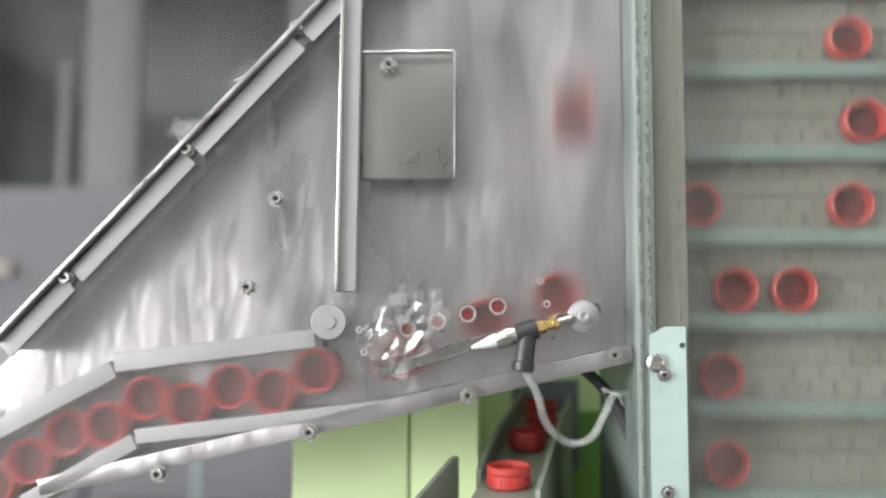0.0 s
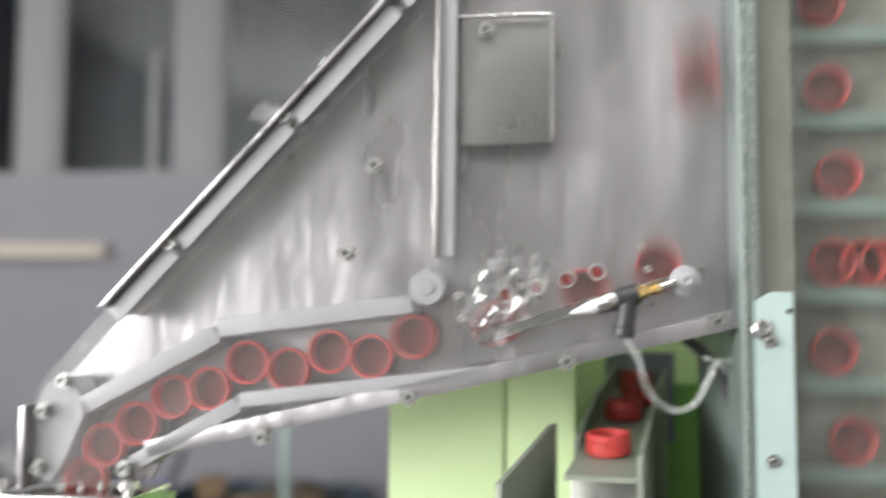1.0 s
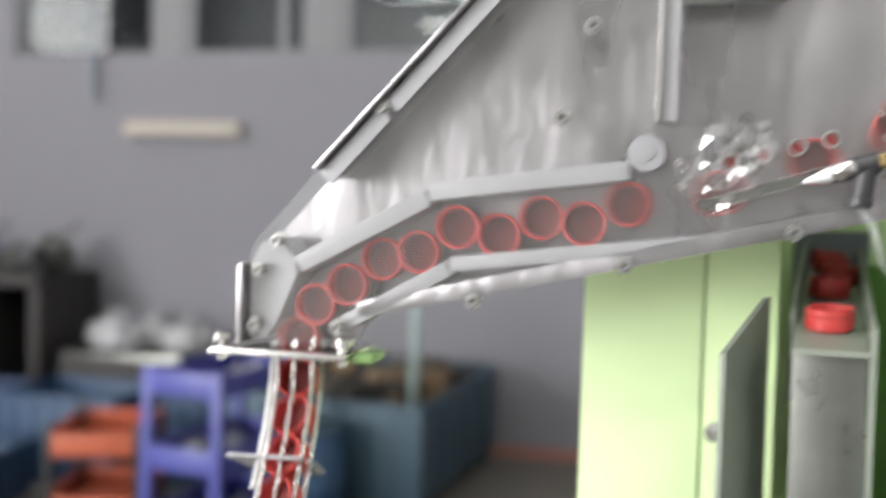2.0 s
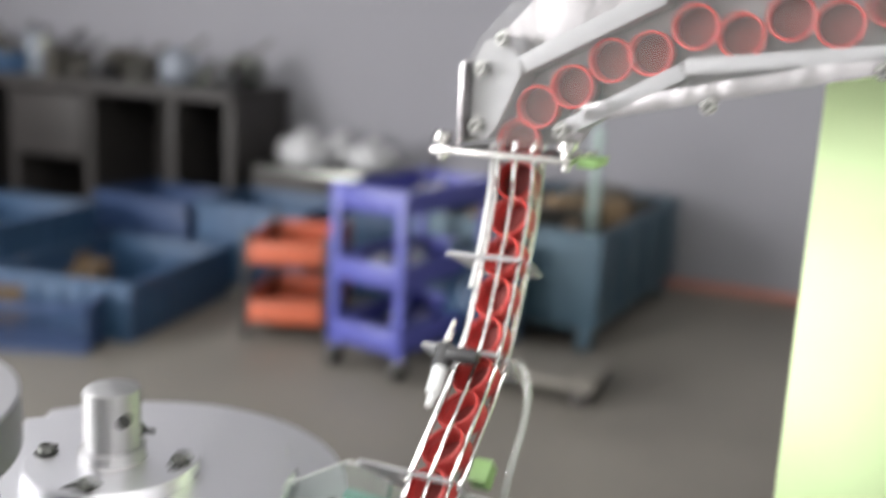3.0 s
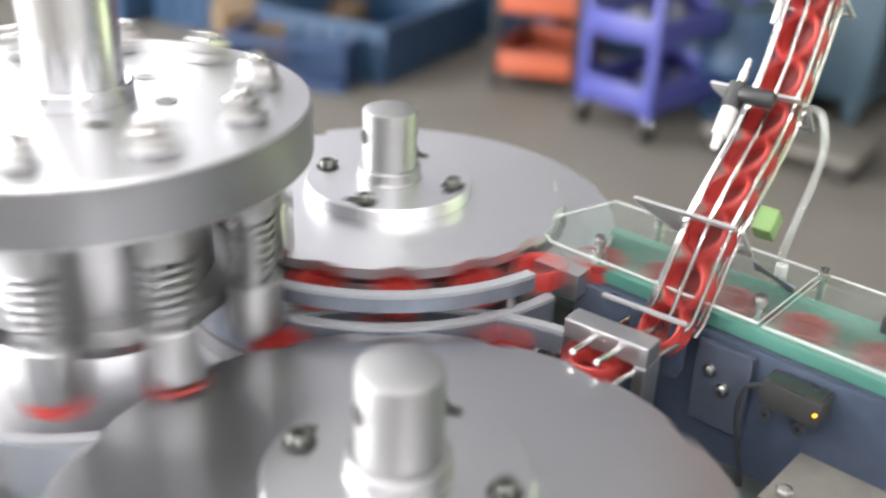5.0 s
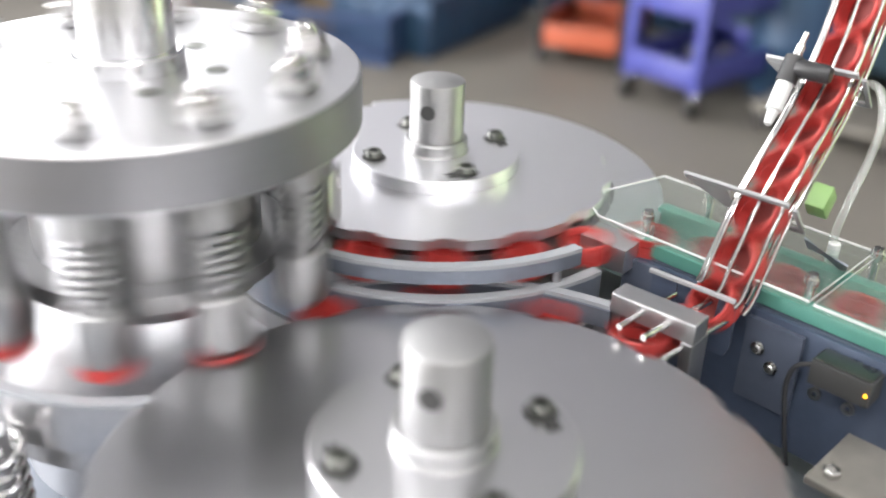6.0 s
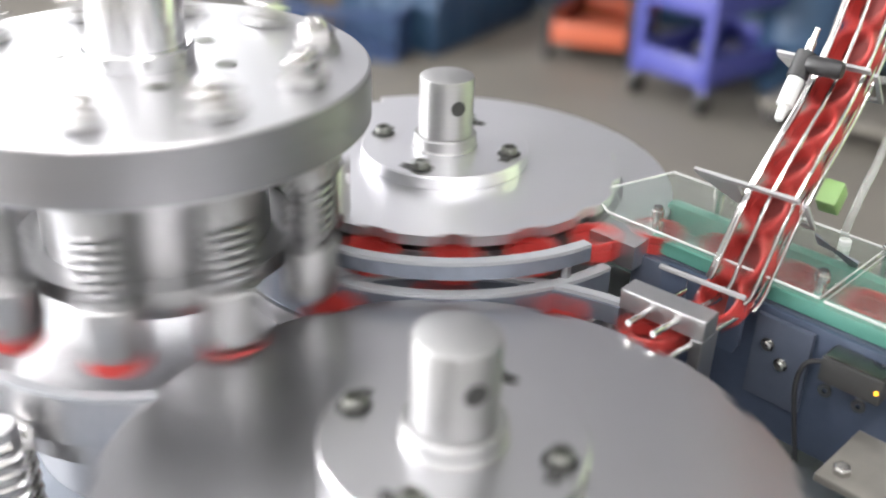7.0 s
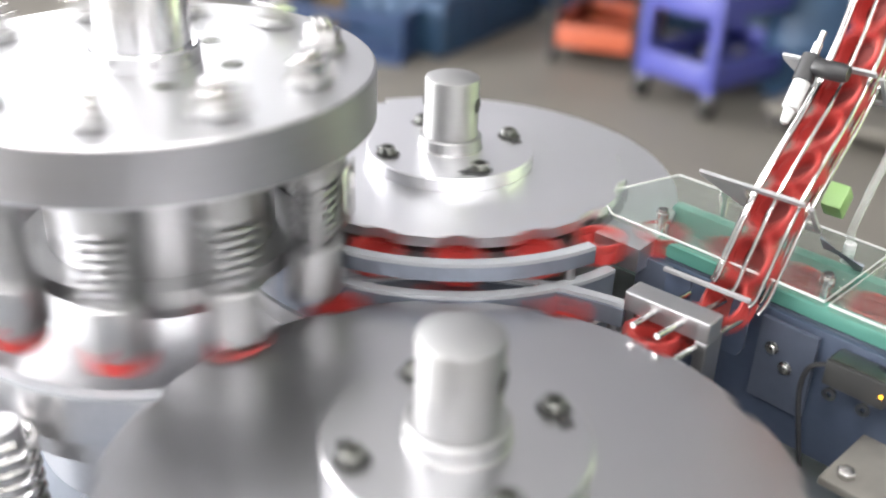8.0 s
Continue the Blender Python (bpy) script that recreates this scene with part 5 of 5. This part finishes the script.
    part("cover", box(bmesh.new(), (0.002, -0.0165, 0.0192), (0.040, 0.0005, 0.0205), 0.0006), M_STEEL_DARK, s)
    part("indicator", box(bmesh.new(), (0.038, -0.0190, 0.009), (0.0400, -0.0182, 0.011), 0.0003), M_AMBER, s, "amber indicator light")
    for x in (0.008, 0.031):
        part("screw", lathe(bmesh.new(), [(0.002, 0), (0.0046, 0), (0.0046, 0.002), (0.002, 0.002), (0.002, 0)], 14, Matrix.Translation((x, -0.0182, -0.004)) @ FACE), M_CHROME, s)
    part("lead", tube(bmesh.new(), spline([(0.002, -0.01, 0.012), (-0.010, -0.014, 0.006), (-0.013, -0.016, -0.012), (-0.008, -0.016, -0.04), (-0.002, -0.012, -0.075)], 6), 0.0018, 8), M_BLACK, s)
    k = thing("connector_block", CONV @ pose(0.231, 0.026, 0.0208), "black connector block with a slotted top on the cover", "connector")
    part("body", box(bmesh.new(), (0, 0, 0), (0.056, 0.036, 0.013), 0.002), M_BLACK, k)
    for q in range(4):
        part("slot", box(bmesh.new(), (0.004 + 0.013 * q, 0.006, 0.0132), (0.011 + 0.013 * q, 0.03, 0.016), 0.001), M_RUBBER, k)
    part("foot", box(bmesh.new(), (0.058, 0.002, 0), (0.066, 0.034, 0.008), 0.001), M_GREEN_D, k)
    pl = thing("cover_plate", at(-0.178, -0.258, -0.533, 0, 0, -5), "dusty grey cover plate beside the conveyor", "cover plate")
    part("plate", box(bmesh.new(), (0, 0, 0.0), (0.3, 0.082, 0.006), 0.001), M_DUSTY, pl)
    part("support", box(bmesh.new(), (0.02, 0.02, BED + 0.533), (0.28, 0.07, -0.0003), 0.001), M_GREYPAINT, pl)
    for x in (0.012, 0.28):
        part("nut", cyl(bmesh.new(), 0.006, 0.0062, 0.012, 6, 0.0008, Matrix.Translation((x, 0.012, 0))), M_CHROME, pl)
    cb = thing("collecting_carton", at(0.93, -0.46, FLOOR_V), "open cardboard carton under the conveyor's end", "carton")
    for a, b in (((0.06, 0, 0), (0.62, 0.006, 0.45)), ((0.06, 0.464, 0), (0.62, 0.47, 0.45)), ((0.06, 0.0065, 0), (0.066, 0.4635, 0.45)), ((0.614, 0.0065, 0), (0.62, 0.4635, 0.45))):
        part("side", box(bmesh.new(), a, b), M_CARD, cb)
    part("bottom", box(bmesh.new(), (0.067, 0.007, 0), (0.613, 0.463, 0.006)), M_CARD, cb)


# ---- green machine behind ----
def cabinet():
    c = thing("machine_cabinet", at(0, 0.168, FLOOR_V), "pale green sheet-steel machine cabinet with a slot for the trough", "cabinet")
    z0 = 0.06
    top = 1.62
    for a, b in (((-0.051, 0.0, z0), (0.0605, 0.62, top)), ((0.062, 0.003, z0), (0.128, 0.62, top)), ((0.232, 0.30, z0), (1.4, 0.62, top)), ((0.1285, 0.315, z0), (0.2315, 0.62, top))):
        part("panel", box(bmesh.new(), a, b, 0.002), M_GREEN, c)
    part("lower_panel", box(bmesh.new(), (0.236, 0.285, z0), (0.9, 0.299, 1.285), 0.002), M_GREEN_D, c, "moss green lower panel")
    part("plinth", box(bmesh.new(), (-0.03, 0.03, 0), (1.37, 0.6, 0.0595)), M_BLACK, c)
    part("knob", lathe(bmesh.new(), [(0, 0), (0.005, 0), (0.005, 0.004), (0.009, 0.005), (0.009, 0.012), (0, 0.013)], 18, Matrix.Translation((0.074, 0.0025, 1.135)) @ FACE), M_CHROME, c)
    # trough that brings caps out of the cabinet towards the front
    t = TROUGH
    ob = thing("cap_trough", t, "grey-green steel trough carrying red caps out of the cabinet", "trough")
    turn = Matrix.Rotation(radians(90), 4, "Z") @ FACE
    flare = Matrix.Rotation(radians(-11), 4, "Z") @ turn
    part("side_wall", prism(bmesh.new(), [(0.0, -0.40), (0.125, -0.40), (0.125, 0.034), (0.115, 0.034), (0.0, 0.0)], -0.002, 0.002, flare), M_TROUGH, ob)
    part("side_wall", prism(bmesh.new(), [(0.115, -0.05), (0.50, -0.05), (0.50, 0.074), (0.25, 0.050), (0.115, 0.024)], 0.042, 0.046, turn), M_TROUGH, ob)
    part("side_wall", prism(bmesh.new(), [(0.02, -0.40), (0.50, -0.30), (0.50, 0.070), (0.25, 0.048), (0.02, 0.022)], 0.1000, 0.1040, turn), M_TROUGH, ob)
    part("bed", prism(bmesh.new(), [(0.02, 0.0058), (0.50, 0.0495), (0.50, 0.0455), (0.02, 0.0018)], 0.0465, 0.0995, turn), M_TROUGH, ob)
    part("end_stop", box(bmesh.new(), (0.030, 0.501, -0.02), (0.112, 0.505, 0.088), 0.001), M_GREYPAINT, ob)
    part("support", box(bmesh.new(), (0.055, 0.06, FLOOR_V + 0.147), (0.085, 0.10, -0.405), 0.002), M_GREYPAINT, ob)
    part("front_leg", box(bmesh.new(), (0.0470, 0.05, -0.41), (0.0995, 0.054, 0.004), 0.001), M_STEEL_DARK, ob)


TROUGH = at(0.069, -0.047, -0.147, 0, 0, -8)


# ---- caps ----
def cap_thing():
    c = thing("bottle_cap", BASE, "glossy red plastic bottle cap with a tamper ring", "cap", "red bottle caps")
    shell = part("shell", lathe(bmesh.new(), [(0, -0.0085), (0.0155, -0.0085), (0.0174, -0.0068), (0.0177, 0.0032), (0.0158, 0.0032), (0.0155, -0.006), (0, -0.0065)], 28), M_RED, c)
    part("tamper_ring", lathe(bmesh.new(), [(0.0161, 0.0040), (0.0180, 0.0040), (0.0182, 0.0090), (0.0172, 0.0098), (0.0160, 0.0090), (0.0161, 0.0040)], 28), M_RED, c)
    # added disc, darker red than the shell, across the cap's inside
    part("liner", cyl(bmesh.new(), 0.0153, -0.0063, -0.0056, 24), M_DARK_INSIDE, c, "dark red disc across the cap's inside")
    ribs = bmesh.new()
    for k in range(30):
        a = 2 * math.pi * k / 30
        box(ribs, (0.0172, -0.0004, -0.0062), (0.0181, 0.0004, 0.0026), 0, Matrix.Rotation(a, 4, "Z"))
    part("grip_ribs", ribs, M_RED, shell)
    return c


def facing(p, a, x=Vector((1, 0, 0))):
    """A pose at p with its z along a."""
    a = a.normalized()
    x = (x - a * x.dot(a)).normalized()
    m = Matrix((x, a.cross(x), a)).transposed().to_4x4()
    m.translation = p
    return m


# the caps' way: distances along it are timed so that ten caps pass each second
COLUMNS = (0.318, 0.443, 0.61, 0.346, 0.396, 0.72, 0.333, 0.55, 0.66, 0.372, 0.49, 0.78)
SEATS = {45: 0.315, 46: 0.44, 47: 0.62, 43: 0.345, 44: 0.392, 40: 0.33, 41: 0.56, 42: 0.7, 48: 0.455, 49: 0.58, 50: 0.7, 51: 0.445, 52: 0.6, 53: 0.75, 37: 0.332, 38: 0.53, 39: 0.68, 34: 0.34, 35: 0.5, 36: 0.64, 31: 0.36, 32: 0.335}
BED_W = BELT_W - 0.005
CHANNEL = [(0.222, 0.020, 0.03), (0.12, 0.020, -0.012), (0.0, 0.020, -0.043), (-0.09, 0.020, -0.060), (-0.155, 0.020, -0.070), (-0.225, 0.020, -0.104), (-0.266, 0.020, -0.131), (-0.282, 0.020, -0.155)]
T_TOP, T_HEAD, T_FALL, T_SLIDE = 7.3, 7.7, 8.05, 8.4
QUEUE = chute_frames(spline([(-0.005, 0.020, -0.0445)] + CHANNEL[3:-1] + [CHANNEL[-1]] + CHUTE[1:], 10))
QLEN = [0.0]
for qa, qb in zip(QUEUE, QUEUE[1:]):
    QLEN.append(QLEN[-1] + (qb[0] - qa[0]).length)
FLOW = 0.352
T_QUEUE = T_SLIDE + QLEN[-1] / FLOW
ENTRY, TO_MID, TO_FAR, LEAVE = 92.0, 172.8, 76.5, 332.0
T_NEAR = T_QUEUE + (TO_MID - ENTRY) / SPIN
MID_SPIN = SPIN * POCKETS / HEADS
T_MID = T_NEAR + (-7.2 - (TO_FAR - 360)) / MID_SPIN
T_FAR = T_MID + (LEAVE - 256.5) / SPIN


def cap_pose(i, t):
    """Where cap i is at t seconds, in machine coordinates."""
    p = t + 0.1 * i
    rnd = random.Random(i)
    jit = rnd.uniform(-0.5, 0.5)
    front = Vector((0, -1, 0))
    if p < T_HEAD:
        # rides on its cleat
        row = math.floor(0.1 * i * 0.255 / ROW)
        u = SEATS.get(i, COLUMNS[i % len(COLUMNS)]) + 0.003 * jit
        q = min(p, T_TOP) - p + t
        v = -1.0435 + row * ROW + CLIMB * q
        pos = Vector((u, BED_W, v))
        if p > T_TOP:
            f = (p - T_TOP) / (T_HEAD - T_TOP)
            pos = pos.lerp(Vector((0.214 + 0.012 * jit, 0.024, 0.72)), f)
        return facing(pos, front)
    if p < T_FALL:
        f = (p - T_HEAD) / (T_FALL - T_HEAD)
        return facing(Vector((0.214 + 0.016 * jit * (1 + f), 0.024, 0.72 - 0.69 * f * (0.4 + 0.6 * f))), front)
    if p < T_SLIDE:
        f = (p - T_FALL) / (T_SLIDE - T_FALL)
        pts = CHANNEL[:2] + [(-0.005, 0.020, -0.0445)]
        g = min(f * 2, 1.999)
        k = int(g)
        pos = Vector(pts[k]).lerp(Vector(pts[k + 1]), g - k)
        pos.z += 0.012 * abs(math.sin(9 * f + i)) * (1 - f) + 0.005 * (-1) ** i * f
        return facing(pos, front)
    if p < T_QUEUE:
        s = (p - T_SLIDE) * FLOW
        k = max(j for j in range(len(QLEN)) if QLEN[j] <= s)
        k = min(k, len(QLEN) - 2)
        f = (s - QLEN[k]) / (QLEN[k + 1] - QLEN[k])
        pos = QUEUE[k][0].lerp(QUEUE[k + 1][0], f)
        d = QUEUE[k][1]
        if pos.z > -0.16:
            pos = pos + Vector((0, 0, 1)) * 0.005 * (-1) ** i * max(0, min(1, (pos.x + 0.27) / 0.08))
            return facing(pos, front)
        side = Vector((1, 0, 0))
        face = d.cross(side)
        if face.y > 0.2 or face.z < -0.2:
            face = -face
        lean = 0.42 * max(0.0, min(1.0, (-0.19 - pos.z) / 0.06)) * max(0.0, min(1.0, (pos.y + 0.25) / 0.05))
        return facing(pos, face - side * lean)
    up = Vector((0, 0, 1))
    def ring(centre, r, deg, v):
        a = radians(deg)
        return facing(Vector((centre[0] + r * math.cos(a), centre[1] + r * math.sin(a), v)), up, Vector((math.cos(a), math.sin(a), 0)))

    if p < T_NEAR:
        f = (p - T_QUEUE) / (T_NEAR - T_QUEUE)
        return ring(NEAR, NEAR_RING - 0.0136 * max(0, f - 0.6) / 0.4, ENTRY + SPIN * (p - T_QUEUE), NEAR_V - 0.011)
    if p < T_MID:
        f = (p - T_NEAR) / (T_MID - T_NEAR)
        return ring(MID, HEAD_RING - 0.0203 * max(0, f - 0.7) / 0.3, -7.2 - MID_SPIN * (p - T_NEAR), NEAR_V - 0.011 + 0.015 * min(1, f / 0.12) + (FAR_V - 0.019 - NEAR_V - 0.004) * max(0, f - 0.7) / 0.3)
    if p < T_FAR:
        return ring(FAR, FAR_RING, 256.5 + SPIN * (p - T_MID), FAR_V - 0.019)
    start = ring(FAR, FAR_RING, LEAVE, FAR_V - 0.019).translation
    into = BASE.inverted() @ CONV
    way = [start] + [into @ Vector(q) for q in ((0.012, -0.012, 0.002), (0.04, 0.020, 0.0), (0.07, 0.025, -0.002), (1.37, 0.025, -0.002))]
    s = (p - T_FAR) * 0.55
    for q0, q1 in zip(way, way[1:]):
        if s < (q1 - q0).length:
            return facing(q0.lerp(q1, s / (q1 - q0).length), up)
        s -= (q1 - q0).length
    # drops into the carton and lies there
    f = min(1.0, s / 0.55 / 0.4)
    rest = Vector((rnd.uniform(1.03, 1.5), rnd.uniform(-0.41, -0.05), FLOOR_V + 0.02 + 0.012 * (i % 12)))
    return facing(way[-1].lerp(rest, f), up)


def caps():
    first, made = None, []
    for i in range(12, 135):
        if first is None:
            first = ob = cap_thing()
        else:
            ob = copy_thing(first, BASE)
        made.append((i, ob))
    # a few more lie in the trough behind
    for k, (x, y) in enumerate(((0.072, 0.095), (0.071, 0.258), (0.080, 0.345), (0.073, 0.414), (0.068, 0.470))):
        copy_thing(first, TROUGH @ pose(x, y, 0.0040 + 0.091 * y + 0.0088, 5, 0, 25 * k))
    return made


def motions(wheels, drum, links, moving):
    steps = [0.2 * k for k in range(41)]
    for wheel, centre, v, phase in wheels:
        walk(wheel, [(t, at(*centre, v, 0, 0, phase + SPIN * t)) for t in steps])
    walk(drum, [(t, at(*MID, DISC, 0, 0, -7.2 - MID_SPIN * (t - DRUM_T0))) for t in steps])
    for k, link in enumerate(links):
        walk(link, [(t, loop_pose(LINK_0 + k * LINK_PITCH + CLIMB * t)) for t in [0.2 * j for j in range(41)]])
    for i, ob in moving:
        rows = []
        for j in range(81):
            t = 0.1 * j
            p = t + 0.1 * i
            if j % 4 == 0 or j == 80 or (T_TOP - 0.2 < p < T_FAR + 2.0):
                rows.append((t, BASE @ cap_pose(i, t)))
        walk(ob, rows)


room()
ceiling_lights()
hopper()
air_nozzle()
elevator()
chute()
near_wheel = star_wheel(at(*NEAR, NEAR_V), NEAR_RING, 0.0975, 0.0125, M_ALU_DIM, 0.036, 0.0275)
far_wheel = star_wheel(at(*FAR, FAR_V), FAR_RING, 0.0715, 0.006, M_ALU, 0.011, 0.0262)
drum = turret()
deck()
conveyor()
cabinet()
tool_cart()
orange_cart()
crates()
bench()
big_bin()
first_link = belt_link()
links = [first_link] + [copy_thing(first_link, loop_pose(k * LINK_PITCH)) for k in range(1, LINKS)]
moving_caps = caps()
# phases: a pocket meets each cap as it arrives
NEAR_PHASE = (ENTRY - SPIN * (T_QUEUE % 0.1)) % 22.5
FAR_PHASE = (256.5 - SPIN * (T_MID % 0.1)) % 22.5
DRUM_T0 = T_NEAR % 0.1
LINK_0 = 0.0500
wheels = [(near_wheel, NEAR, NEAR_V, NEAR_PHASE), (far_wheel, FAR, FAR_V, FAR_PHASE)]
motions(wheels, drum, links, moving_caps)
